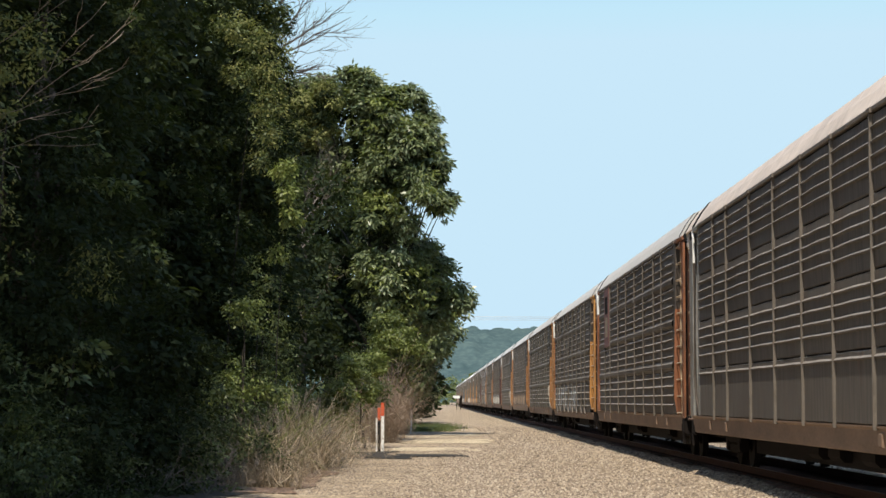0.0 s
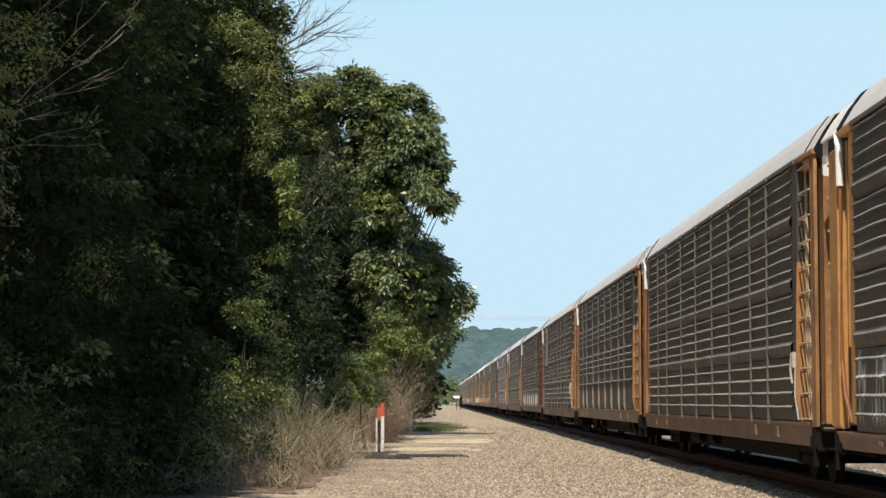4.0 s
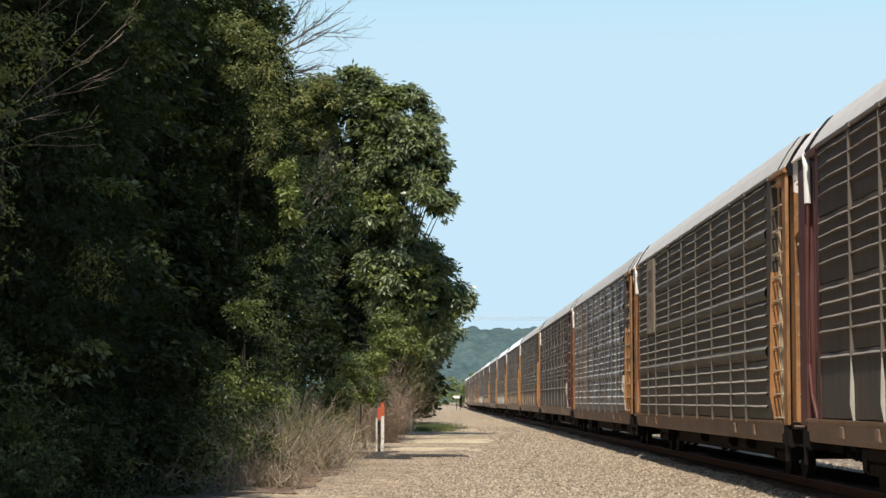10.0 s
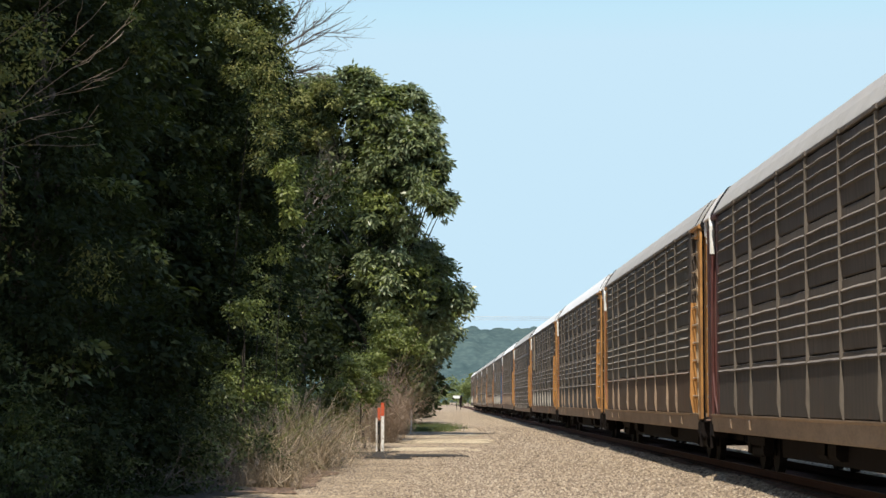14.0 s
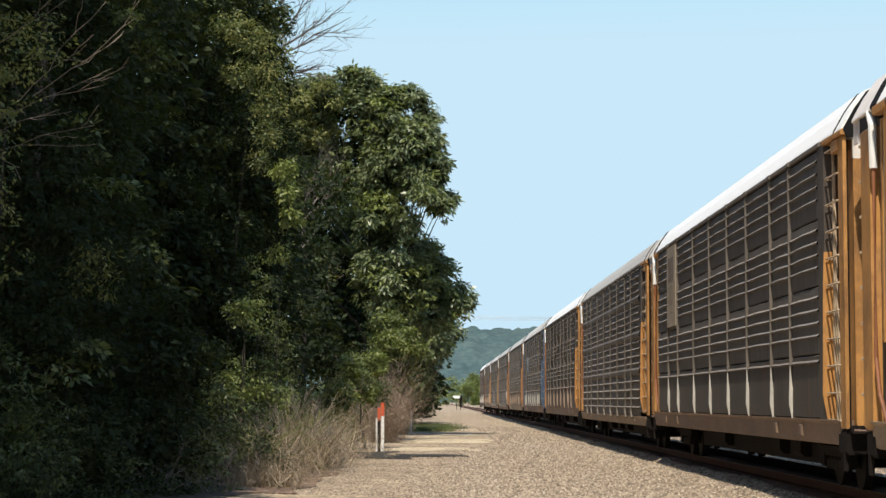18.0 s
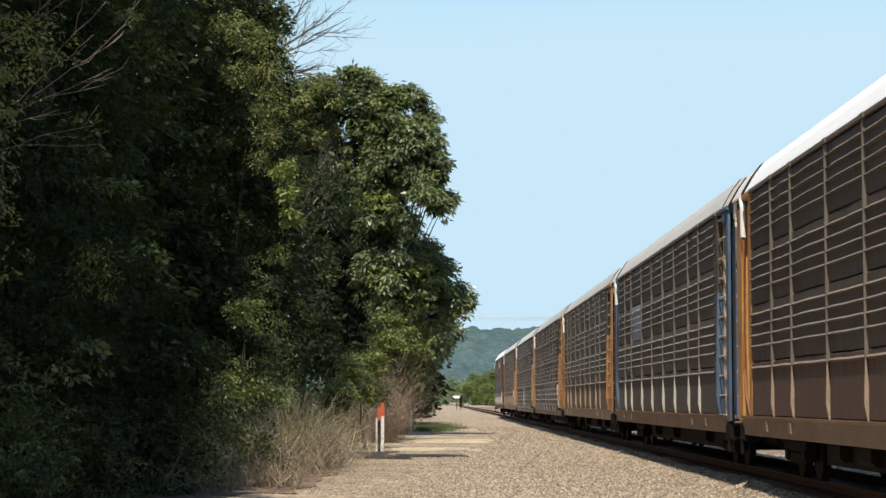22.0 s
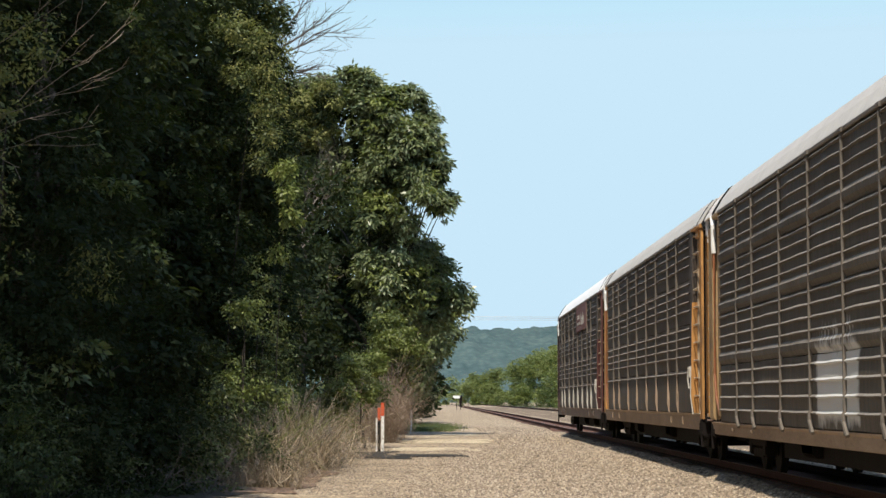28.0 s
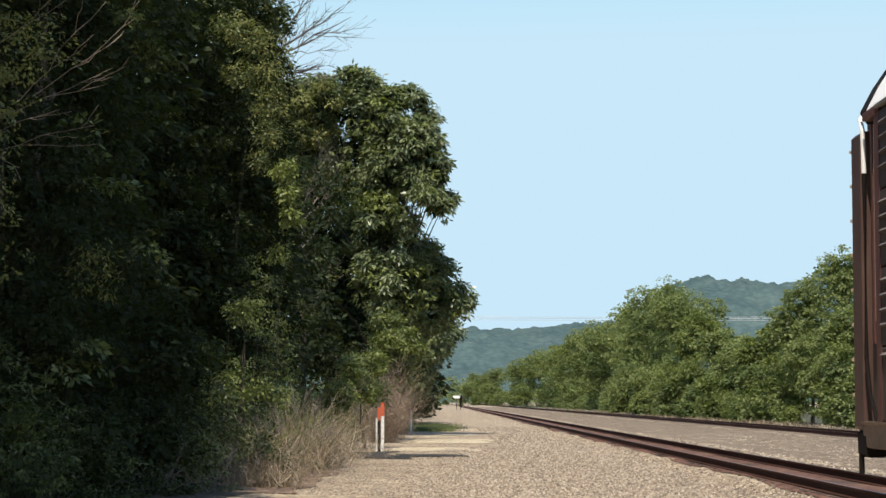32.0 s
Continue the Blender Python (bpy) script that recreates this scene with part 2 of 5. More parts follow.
# ---- mesh helpers ----
class Geo:
    def __init__(self):
        self.v, self.f = [], []

    def quad(self, a, b, c, d):
        n = len(self.v)
        self.v += [a, b, c, d]
        self.f.append((n, n + 1, n + 2, n + 3))

    def box(self, lo, hi, ch=0.0):
        """A box with its vertical and lengthwise edges cut by ch."""
        (x0, y0, z0), (x1, y1, z1) = lo, hi
        if ch <= 0:
            n = len(self.v)
            self.v += [(x, y, z) for x in (x0, x1) for y in (y0, y1) for z in (z0, z1)]
            self.f += [tuple(n + i for i in q) for q in ((0, 1, 3, 2), (4, 6, 7, 5), (0, 4, 5, 1), (2, 3, 7, 6), (0, 2, 6, 4), (1, 5, 7, 3))]
            return
        prof = [(x0 + ch, z0), (x1 - ch, z0), (x1, z0 + ch), (x1, z1 - ch), (x1 - ch, z1), (x0 + ch, z1), (x0, z1 - ch), (x0, z0 + ch)]
        self.extrude_y(prof, y0, y1)

    def extrude_y(self, prof, y0, y1, caps=True):
        n, k = len(self.v), len(prof)
        self.v += [(x, y0, z) for x, z in prof] + [(x, y1, z) for x, z in prof]
        for i in range(k):
            j = (i + 1) % k
            self.f.append((n + i, n + j, n + k + j, n + k + i))
        if caps:
            self.f.append(tuple(n + i for i in reversed(range(k))))
            self.f.append(tuple(n + k + i for i in range(k)))

    def extrude_z(self, prof, z0, z1):
        n, k = len(self.v), len(prof)
        self.v += [(x, y, z0) for x, y in prof] + [(x, y, z1) for x, y in prof]
        for i in range(k):
            j = (i + 1) % k
            self.f.append((n + i, n + j, n + k + j, n + k + i))
        self.f.append(tuple(n + i for i in reversed(range(k))))
        self.f.append(tuple(n + k + i for i in range(k)))

    def tube(self, pts, radii, sides=6):
        n = len(self.v)
        pts = [Vector(p) for p in pts]
        if isinstance(radii, (int, float)):
            radii = [radii] * len(pts)
        for i, p in enumerate(pts):
            t = (pts[min(i + 1, len(pts) - 1)] - pts[max(i - 1, 0)]).normalized()
            u = t.cross(Vector((0, 0, 1)))
            if u.length < 1e-3:
                u = Vector((1, 0, 0))
            u.normalize()
            w = t.cross(u)
            for s in range(sides):
                a = 2 * math.pi * s / sides
                self.v.append(tuple(p + (u * math.cos(a) + w * math.sin(a)) * radii[i]))
        for i in range(len(pts) - 1):
            for s in range(sides):
                a, b = n + i * sides + s, n + i * sides + (s + 1) % sides
                self.f.append((a, b, b + sides, a + sides))
        self.f.append(tuple(n + s for s in reversed(range(sides))))
        self.f.append(tuple(n + (len(pts) - 1) * sides + s for s in range(sides)))

    def disc_x(self, c, r, x0, x1, sides=20):
        prof = [(c[0] + math.cos(2 * math.pi * i / sides) * r, c[1] + math.sin(2 * math.pi * i / sides) * r) for i in range(sides)]
        n = len(self.v)
        self.v += [(x0, y, z) for y, z in prof] + [(x1, y, z) for y, z in prof]
        for i in range(sides):
            j = (i + 1) % sides
            self.f.append((n + i, n + j, n + sides + j, n + sides + i))
        self.f.append(tuple(n + i for i in reversed(range(sides))))
        self.f.append(tuple(n + sides + i for i in range(sides)))

    def mesh(self, name, mat):
        me = bpy.data.meshes.new(name)
        me.from_pydata(self.v, [], self.f)
        me.materials.append(mat)
        me.update()
        return me


def fix_normals(me):
    bm = bmesh.new()
    bm.from_mesh(me)
    bmesh.ops.recalc_face_normals(bm, faces=bm.faces)
    bm.to_mesh(me)
    bm.free()


def part(name, geo, mat, parent, label=""):
    me = geo if isinstance(geo, bpy.types.Mesh) else geo.mesh(name, mat)
    if not isinstance(geo, bpy.types.Mesh) and len(me.polygons) < 4000:
        fix_normals(me)
    ob = new(name, me)
    ob.parent = parent
    if label:
        tagged(ob, label)
    return ob


# ---- ground and tracks ----
RAIL_Z = 0.30
TRACK_X, TRACK_FAR = 7.57, 19.2


def sheet(name, xs, ys, height, mat, label):
    me = bpy.data.meshes.new(name)
    v = [(x, y, height(x, y)) for y in ys for x in xs]
    w = len(xs)
    f = [(j * w + i, j * w + i + 1, (j + 1) * w + i + 1, (j + 1) * w + i) for j in range(len(ys) - 1) for i in range(w - 1)]
    me.from_pydata(v, [], f)
    me.materials.append(mat)
    for p in me.polygons:
        p.use_smooth = True
    return tagged(new(name, me), label, "ground", kind="structure")


def bed(x):
    """Cross-section of the land: path, ballast shoulder, two beds."""
    pts = [(-4000, -0.4), (-40, -0.3), (-4.5, 0.05), (-2.5, 0.0), (1.5, -0.02), (3.2, 0.0), (5.2, -0.06), (6.12, -0.04), (6.62, 0.10), (10.0, 0.10), (11.5, -0.05),
           (16.2, -0.05), (17.2, 0.10), (21.2, 0.10), (22.6, -0.1), (40, -0.3), (4000, -0.4)]
    for (a, za), (b, zb) in zip(pts, pts[1:]):
        if a <= x <= b:
            return za + (zb - za) * (x - a) / (b - a)
    return -0.4


def land(x, y):
    far = min(1.0, max(0.0, (abs(y) - 600) / 400))
    small = noise.noise(Vector((x * 0.7, y * 0.25, 0))) * 0.035 if -30 < x < 30 else 0
    return (bed(x) + small) * (1 - far) - 0.3 * far


ys = [-600, -200, -60, -20, 0, 8, 14] + [20 + i * 0.8 for i in range(110)] + [110 + i * 4 for i in range(50)] + [320, 360, 420, 500, 600, 760, 1000, 1500, 2500, 4500]
xs = [-4000, -1500, -500, -150, -60, -30, -18, -12, -9, -7, -6] + [-5 + i * 0.35 for i in range(32)] + [6.12, 6.36, 6.62, 7.0, 7.6, 8.2, 8.8, 10, 11.5, 12.5, 14, 15, 16.2, 17.2, 18, 20, 21.2, 22.6, 26, 32, 40, 60, 150, 500, 1500, 4000]


def strip(name, x0, x1, y0, y1, lift, mat, label, nx=5, ny=120, ragged=0.0):
    """A thin layer that follows the land, with uneven edges."""
    me = bpy.data.meshes.new(name)
    v, f = [], []
    for j in range(ny + 1):
        y = y0 + (y1 - y0) * (j / ny) ** 1.6
        ja = noise.noise(Vector((y * 0.35, 3.1, x0))) * ragged
        jb = noise.noise(Vector((y * 0.35, 8.7, x1))) * ragged
        for i in range(nx + 1):
            x = (x0 + ja) + (x1 + jb - x0 - ja) * i / nx
            v.append((x, y, land(x, y) + lift))
    for j in range(ny):
        for i in range(nx):
            a = j * (nx + 1) + i
            f.append((a, a + 1, a + nx + 2, a + nx + 1))
    me.from_pydata(v, [], f)
    me.materials.append(mat)
    return tagged(new(name, me), label, "ground", kind="structure")


sheet("ground", xs, ys, land, GRAVEL, "dry gravel ground along a railway line")


def rail_profile(cx):
    z0 = RAIL_Z - 0.18
    return [(cx - 0.075, z0), (cx + 0.075, z0), (cx + 0.075, z0 + 0.015), (cx + 0.012, z0 + 0.035), (cx + 0.012, z0 + 0.135),
            (cx + 0.036, z0 + 0.145), (cx + 0.036, z0 + 0.18), (cx - 0.036, z0 + 0.18), (cx - 0.036, z0 + 0.145),
            (cx - 0.012, z0 + 0.135), (cx - 0.012, z0 + 0.035), (cx - 0.075, z0 + 0.015)]


def make_track(cx, label):
    tr = tagged(new("railway_track"), label, "railway track", kind="structure")
    for s in (-1, 1):
        g = Geo()
        g.extrude_y(rail_profile(cx + s * 0.755), -80, 900)
        part("rail", g, RAIL, tr)
        h = Geo()
        h.box((cx + s * 0.755 - 0.03, -80, RAIL_Z), (cx + s * 0.755 + 0.03, 900, RAIL_Z + 0.004))
        part("rail_head", h, RAILTOP, tr, "worn bright top of the rail")
    tie = Geo()
    tie.box((-0.96, -0.115, 0.0), (0.96, 0.115, 0.16), 0.012)
    me = tie.mesh("tie", TIE)
    fix_normals(me)
    for i in range(300):
        t = part("tie", me, TIE, tr)
        t.location = (cx + random.uniform(-0.04, 0.04), 24 + i * 0.53, RAIL_Z - 0.18 - 0.168)
    return tr


make_track(TRACK_X, "main railway track with rusty rails on ballast")
make_track(TRACK_FAR, "second railway track with dark rails on ballast")


# ---- vegetation ----
def leaf_mesh(name, blobs, count, size, mat, seed, droop=0.5, per=40, shell=0.55, aspect=0.5, clump=0.0, flat=0.6, sub=0, outer=1.12, face=0.9):
    """Folded leaves in domed sprays, laid over the lobes of a crown with gaps between them."""
    rng = np.random.default_rng(seed)
    B = np.array(blobs, dtype=float)
    if sub:
        fix = np.random.default_rng(len(blobs) * 7 + 1)
        o = fix.normal(size=(len(B), sub, 3))
        o[..., 2] += 0.25
        o /= np.linalg.norm(o, axis=2)[..., None]
        q = fix.uniform(*((0.2, 0.46) if sub > 6 else (0.3, 0.58)), (len(B), sub, 1))
        C = B[:, None, :3] + o * (1.08 - q * fix.uniform(0.5, 1.1, q.shape)) * B[:, None, 3:4]
        B = np.concatenate([C, q * B[:, None, 3:4]], 2).reshape(-1, 4)
    wgt = B[:, 3] ** 2
    k = max(1, count // per)
    idx = rng.choice(len(B), k, p=wgt / wgt.sum())
    d = rng.normal(size=(k, 3))
    d[:, 2] += 0.15
    d /= np.linalg.norm(d, axis=1)[:, None]
    rad = shell + (outer - shell) * rng.random(k) ** 0.55
    lump = 1 + 0.2 * np.sin(d[:, 0] * 6 + idx * 1.7) * np.cos(d[:, 2] * 5 + idx * 2.3)
    cen = B[idx, :3] + d * (B[idx, 3] * rad * lump)[:, None]
    n = k * per
    cr = np.repeat((clump or size * 2.6) * (0.55 + 0.9 * rng.random(k)), per)
    cen = np.repeat(cen, per, axis=0)
    out = np.repeat(d, per, axis=0)
    a = rng.random(n) * 2 * math.pi
    q = np.sqrt(rng.random(n))
    hor = np.stack([np.cos(a), np.sin(a), np.zeros(n)], 1)
    pos = cen + hor * (q * cr)[:, None]
    pos[:, 2] += cr * (0.35 - 0.75 * q ** 2 * (0.4 + droop)) + rng.normal(size=n) * cr * 0.16
    ax = hor * 0.9 + rng.normal(size=(n, 3)) * 0.55 + out * 0.3
    ax[:, 2] -= droop
    ax /= np.linalg.norm(ax, axis=1)[:, None]
    nor = rng.normal(size=(n, 3)) * flat + hor * 0.25 + out * face
    nor[:, 2] += 1.0
    side = np.cross(ax, nor)
    side /= np.linalg.norm(side, axis=1)[:, None] + 1e-9
    nor = np.cross(side, ax)
    s = (size * (0.6 + 0.8 * rng.random(n)))[:, None]
    v = np.empty((n, 4, 3))
    v[:, 0] = pos
    v[:, 1] = pos + ax * s * 0.5 + side * s * aspect * 0.5 + nor * s * 0.07
    v[:, 2] = pos + ax * s
    v[:, 3] = pos + ax * s * 0.5 - side * s * aspect * 0.5 + nor * s * 0.07
    me = bpy.data.meshes.new(name)
    me.vertices.add(n * 4)
    me.vertices.foreach_set("co", v.reshape(-1))
    me.loops.add(n * 4)
    me.loops.foreach_set("vertex_index", np.arange(n * 4, dtype=np.int32))
    me.polygons.add(n)
    me.polygons.foreach_set("loop_start", np.arange(n, dtype=np.int32) * 4)
    me.polygons.foreach_set("loop_total", np.full(n, 4, dtype=np.int32))
    me.materials.append(mat)
    me.update(calc_edges=True)
    return me


def wander(rng, a, b, n, amp):
    a, b = Vector(a), Vector(b)
    out = []
    for i in range(n + 1):
        t = i / n
        j = Vector((rng.uniform(-1, 1), rng.uniform(-1, 1), rng.uniform(-1, 1))) * amp * math.sin(math.pi * min(1, t * 1.1 + 0.05))
        out.append(a.lerp(b, t) + (j if 0 < i < n else Vector()))
    return out


def make_tree(name, foot, r0, blobs, layers, label, category="tree", limbs=True, seed=1, trunk_mat=None):
    """A tapered trunk with a limb into each lobe of its crown; layers: (count, size, material, keywords)."""
    rng = random.Random(seed)
    root = tagged(new(name), label, category)
    root.location = foot
    off = Vector(foot)
    lobes = [(b[0] - off.x, b[1] - off.y, b[2] - off.z, b[3]) for b in blobs]
    top = max(b[2] for b in lobes)
    mx = sum(b[0] for b in lobes) / len(lobes)
    my = sum(b[1] for b in lobes) / len(lobes)
    spine = wander(rng, (0, 0, -0.15), (mx * 0.8, my * 0.8, top * 0.8), 7, r0 * 1.2)
    trunk_mat = BARK_D if category == "creeper" else trunk_mat
    g = Geo()
    g.tube(spine, [r0 * (1.25 if i == 0 else 1 - 0.11 * i) for i in range(8)], 9)
    part("trunk", g, trunk_mat or BARK, root)
    if limbs:
        for b in lobes:
            h = min(6, max(1, int((b[2] / max(top, 0.1)) * 5)))
            g = Geo()
            g.tube(wander(rng, spine[h], b[:3], 5, b[3] * 0.16), [r0 * 0.42, r0 * 0.34, r0 * 0.26, r0 * 0.18, r0 * 0.1, r0 * 0.04], 6)
            part("limb", g, trunk_mat or BARK, root)
    for i, (count, size, mat, kw) in enumerate(layers):
        part("crown", leaf_mesh("crown", lobes, count, size, mat, seed * 31 + i, **kw), mat, root)
    return root


def dead_branches(name, foot, tips, r0, label, seed, mat, depth=3, kids=5):
    rng = random.Random(seed)
    root = tagged(new(name), label, "tree")
    root.location = foot
    off = Vector(foot)

    def grow(g, a, b, r, level):
        a, b = Vector(a), Vector(b)
        line = wander(rng, a, b, 6, (b - a).length * 0.035)
        if level:
            bow = Vector((0, 0, (b - a).length * rng.uniform(-0.05, 0.22)))
            line = [p + bow * (i / 6) ** 2 for i, p in enumerate(line)]
        g.tube(line, [max(0.004, r * (1 - 0.13 * i)) for i in range(7)], 5 if level else 7)
        if level >= depth:
            return
        for _ in range(kids):
            t = rng.uniform(0.3, 0.98)
            p = line[min(5, int(t * 6))]
            dirn = (b - a).normalized() + Vector((rng.uniform(-0.8, 0.8), rng.uniform(-0.8, 0.8), rng.uniform(-0.5, 0.6)))
            grow(g, p, p + dirn.normalized() * (b - a).length * rng.uniform(0.28, 0.5), r * 0.42, level + 1)

    for i, (a, b) in enumerate(tips):
        g = Geo()
        grow(g, Vector(a) - off, Vector(b) - off, r0 if i == 0 else r0 * 0.6, 0)
        part("branch" if i else "trunk", g, mat, root)
    return root


def stems(name, spots, count, height, mat, label, category, seed, lean=0.6, width=0.012, tangle=0.0):
    """Dry or green blades and stalks, bent over, one mass."""
    rng = np.random.default_rng(seed)
    S = np.array(spots, dtype=float)
    idx = rng.integers(0, len(S), count)
    base = S[idx, :3].copy()
    base[:, :2] += rng.normal(size=(count, 2)) * S[idx, 3:4] * 0.5
    h = height * (0.35 + 0.9 * rng.random(count)) * S[idx, 4]
    a = rng.random(count) * 2 * math.pi
    dirv = np.stack([np.cos(a), np.sin(a), np.zeros(count)], 1)
    b = rng.random(count) * 2 * math.pi
    sidev = np.stack([np.cos(b), np.sin(b), np.zeros(count)], 1)
    le = lean * (0.2 + rng.random(count)) * h
    fr = np.linspace(0, 1, 4)
    v = np.empty((count, 8, 3))
    for i, t in enumerate(fr):
        p = base + dirv * (le * t ** 2)[:, None]
        if 0 < i:
            p = p + rng.normal(size=(count, 3)) * (h * tangle * t)[:, None]
        p[:, 2] += h * (t - 0.35 * lean * t ** 2.5)
        w = width * (1 - 0.8 * t)
        v[:, 2 * i] = p - sidev * w
        v[:, 2 * i + 1] = p + sidev * w
    faces = np.concatenate([np.arange(count)[:, None] * 8 + np.array([2 * i, 2 * i + 1, 2 * i + 3, 2 * i + 2]) for i in range(3)])
    me = bpy.data.meshes.new(name)
    me.vertices.add(count * 8)
    me.vertices.foreach_set("co", v.reshape(-1))
    m = len(faces)
    me.loops.add(m * 4)
    me.loops.foreach_set("vertex_index", faces.reshape(-1).astype(np.int32))
    me.polygons.add(m)
    me.polygons.foreach_set("loop_start", np.arange(m, dtype=np.int32) * 4)
    me.polygons.foreach_set("loop_total", np.full(m, 4, dtype=np.int32))
    me.materials.append(mat)
    me.update(calc_edges=True)
    return tagged(new(name, me), label, category, kind="stuff")


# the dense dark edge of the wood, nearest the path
# Leaf colour carries the shade; paler outer layers paint the lit edges.
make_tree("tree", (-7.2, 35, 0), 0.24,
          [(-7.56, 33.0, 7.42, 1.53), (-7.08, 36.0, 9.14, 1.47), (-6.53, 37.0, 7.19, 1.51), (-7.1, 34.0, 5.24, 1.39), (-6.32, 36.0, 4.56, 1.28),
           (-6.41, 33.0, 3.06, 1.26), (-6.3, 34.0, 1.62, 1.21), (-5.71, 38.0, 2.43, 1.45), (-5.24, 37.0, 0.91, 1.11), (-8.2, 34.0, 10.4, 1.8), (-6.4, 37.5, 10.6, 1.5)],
          [(60000, 0.1, LEAF_SHADED, {"per": 60, "clump": 0.36}), (12000, 0.2, LEAF_SHADED, {"shell": 0.15, "outer": 0.9, "clump": 0.5}), (2400, 0.15, LEAF_MID, {"shell": 0.97, "per": 60, "clump": 0.3})], "tall dark broadleaf tree with dense foliage down to the ground", seed=3)
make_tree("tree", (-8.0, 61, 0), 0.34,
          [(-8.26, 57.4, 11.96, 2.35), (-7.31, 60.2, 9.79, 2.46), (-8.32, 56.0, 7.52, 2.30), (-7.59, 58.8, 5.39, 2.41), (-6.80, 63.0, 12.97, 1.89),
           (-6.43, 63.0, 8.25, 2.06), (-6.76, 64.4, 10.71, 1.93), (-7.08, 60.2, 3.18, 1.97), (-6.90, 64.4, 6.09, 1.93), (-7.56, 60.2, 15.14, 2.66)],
          [(76000, 0.145, LEAF_SHADED, {"per": 60, "clump": 0.45}), (18000, 0.3, LEAF_SHADED, {"shell": 0.15, "outer": 0.9, "clump": 0.6}), (9000, 0.12, LEAF_MID, {"shell": 0.92, "per": 30, "clump": 0.3})], "dark shaded tree hung with leafy creepers", seed=5)
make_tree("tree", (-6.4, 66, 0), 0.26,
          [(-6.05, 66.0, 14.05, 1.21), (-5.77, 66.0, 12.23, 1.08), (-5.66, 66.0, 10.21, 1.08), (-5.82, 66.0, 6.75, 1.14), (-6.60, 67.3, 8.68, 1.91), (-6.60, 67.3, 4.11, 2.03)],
          [(26000, 0.14, LEAF_SHADED, {"per": 60, "clump": 0.4}), (9000, 0.24, LEAF_SHADED, {"shell": 0.15, "outer": 0.9, "clump": 0.5}), (24000, 0.12, LEAF_OLIVE, {"shell": 0.85, "per": 24, "clump": 0.26})], "slender broadleaf tree at the wood's edge", seed=7)
make_tree("tree", (-3.0, 111, 0), 0.24,
          [(-6.12, 105.0, 16.38, 1.70), (-3.81, 105.0, 16.67, 1.59), (-2.64, 102.4, 15.74, 1.32), (-7.45, 107.5, 17.03, 1.38), (-2.08, 102.4, 13.47, 1.44),
           (-1.23, 101.1, 14.45, 0.83), (-3.80, 105.0, 13.49, 2.04), (-6.4, 111.0, 13.2, 1.9), (-0.95, 101.1, 12.22, 0.87), (-2.64, 102.4, 10.66, 1.55),
           (0.15, 102.0, 11.4, 0.6), (-4.3, 103.0, 18.1, 0.42), (-1.4, 103.0, 17.1, 0.4), (-0.4, 103.0, 16.0, 0.45), (0.3, 103.0, 13.5, 0.4), (0.6, 103.0, 11.9, 0.35), (-5.7, 103.0, 17.6, 0.42), (-0.8, 102.0, 16.6, 0.5), (-6.49, 102.4, 8.40, 1.55), (-0.83, 105.0, 8.58, 1.25), (-2.29, 102.4, 7.57, 1.77), (0.03, 105.0, 8.29, 0.82),
           (-0.26, 105.0, 6.28, 1.02), (-0.2, 102.0, 13.1, 0.8), (0.9, 105.0, 6.9, 0.9), (-1.12, 105.0, 6.00, 1.14), (-3.72, 102.4, 17.44, 0.71), (-5.98, 102.4, 17.16, 0.66),
           (-2.09, 102.4, 16.88, 0.49), (-0.26, 99.8, 11.67, 0.39), (-0.45, 102, 14.4, 0.7), (-0.3, 102, 13.7, 0.65), (-0.75, 102, 15.3, 0.65), (-0.1, 102, 12.8, 0.5)],
          # Innermost leaves near black, painting shade into the crown's gaps.
          [(20000, 0.27, LEAF_SHADED, {"droop": 0.6, "aspect": 0.42, "per": 14, "clump": 0.3, "shell": 0.2, "outer": 0.85}),
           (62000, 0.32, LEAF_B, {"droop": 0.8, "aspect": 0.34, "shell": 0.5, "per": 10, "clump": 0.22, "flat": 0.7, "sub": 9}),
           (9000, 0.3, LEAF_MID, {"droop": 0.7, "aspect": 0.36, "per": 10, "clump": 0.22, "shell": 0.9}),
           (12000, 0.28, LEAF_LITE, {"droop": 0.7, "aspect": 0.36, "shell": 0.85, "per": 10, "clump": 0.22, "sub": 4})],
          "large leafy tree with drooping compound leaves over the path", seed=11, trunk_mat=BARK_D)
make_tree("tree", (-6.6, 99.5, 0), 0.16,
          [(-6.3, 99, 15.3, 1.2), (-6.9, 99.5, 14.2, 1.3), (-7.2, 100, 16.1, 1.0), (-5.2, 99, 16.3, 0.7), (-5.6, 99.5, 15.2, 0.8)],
          [(11000, 0.2, LEAF_OLIVE, {"droop": 0.7, "aspect": 0.4, "per": 12, "clump": 0.24, "sub": 7}), (4000, 0.2, LEAF_SHADED, {"shell": 0.2, "outer": 0.8})],
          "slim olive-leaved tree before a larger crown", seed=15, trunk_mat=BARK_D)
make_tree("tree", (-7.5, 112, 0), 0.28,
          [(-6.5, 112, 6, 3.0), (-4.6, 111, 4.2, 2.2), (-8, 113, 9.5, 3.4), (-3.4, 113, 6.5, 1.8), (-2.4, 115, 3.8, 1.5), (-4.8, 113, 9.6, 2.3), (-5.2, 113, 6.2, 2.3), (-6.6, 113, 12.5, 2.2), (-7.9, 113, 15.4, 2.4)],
          [(50000, 0.24, LEAF_SHADED, {"droop": 0.7, "shell": 0.3})], "broadleaf tree in deep shade", seed=13)
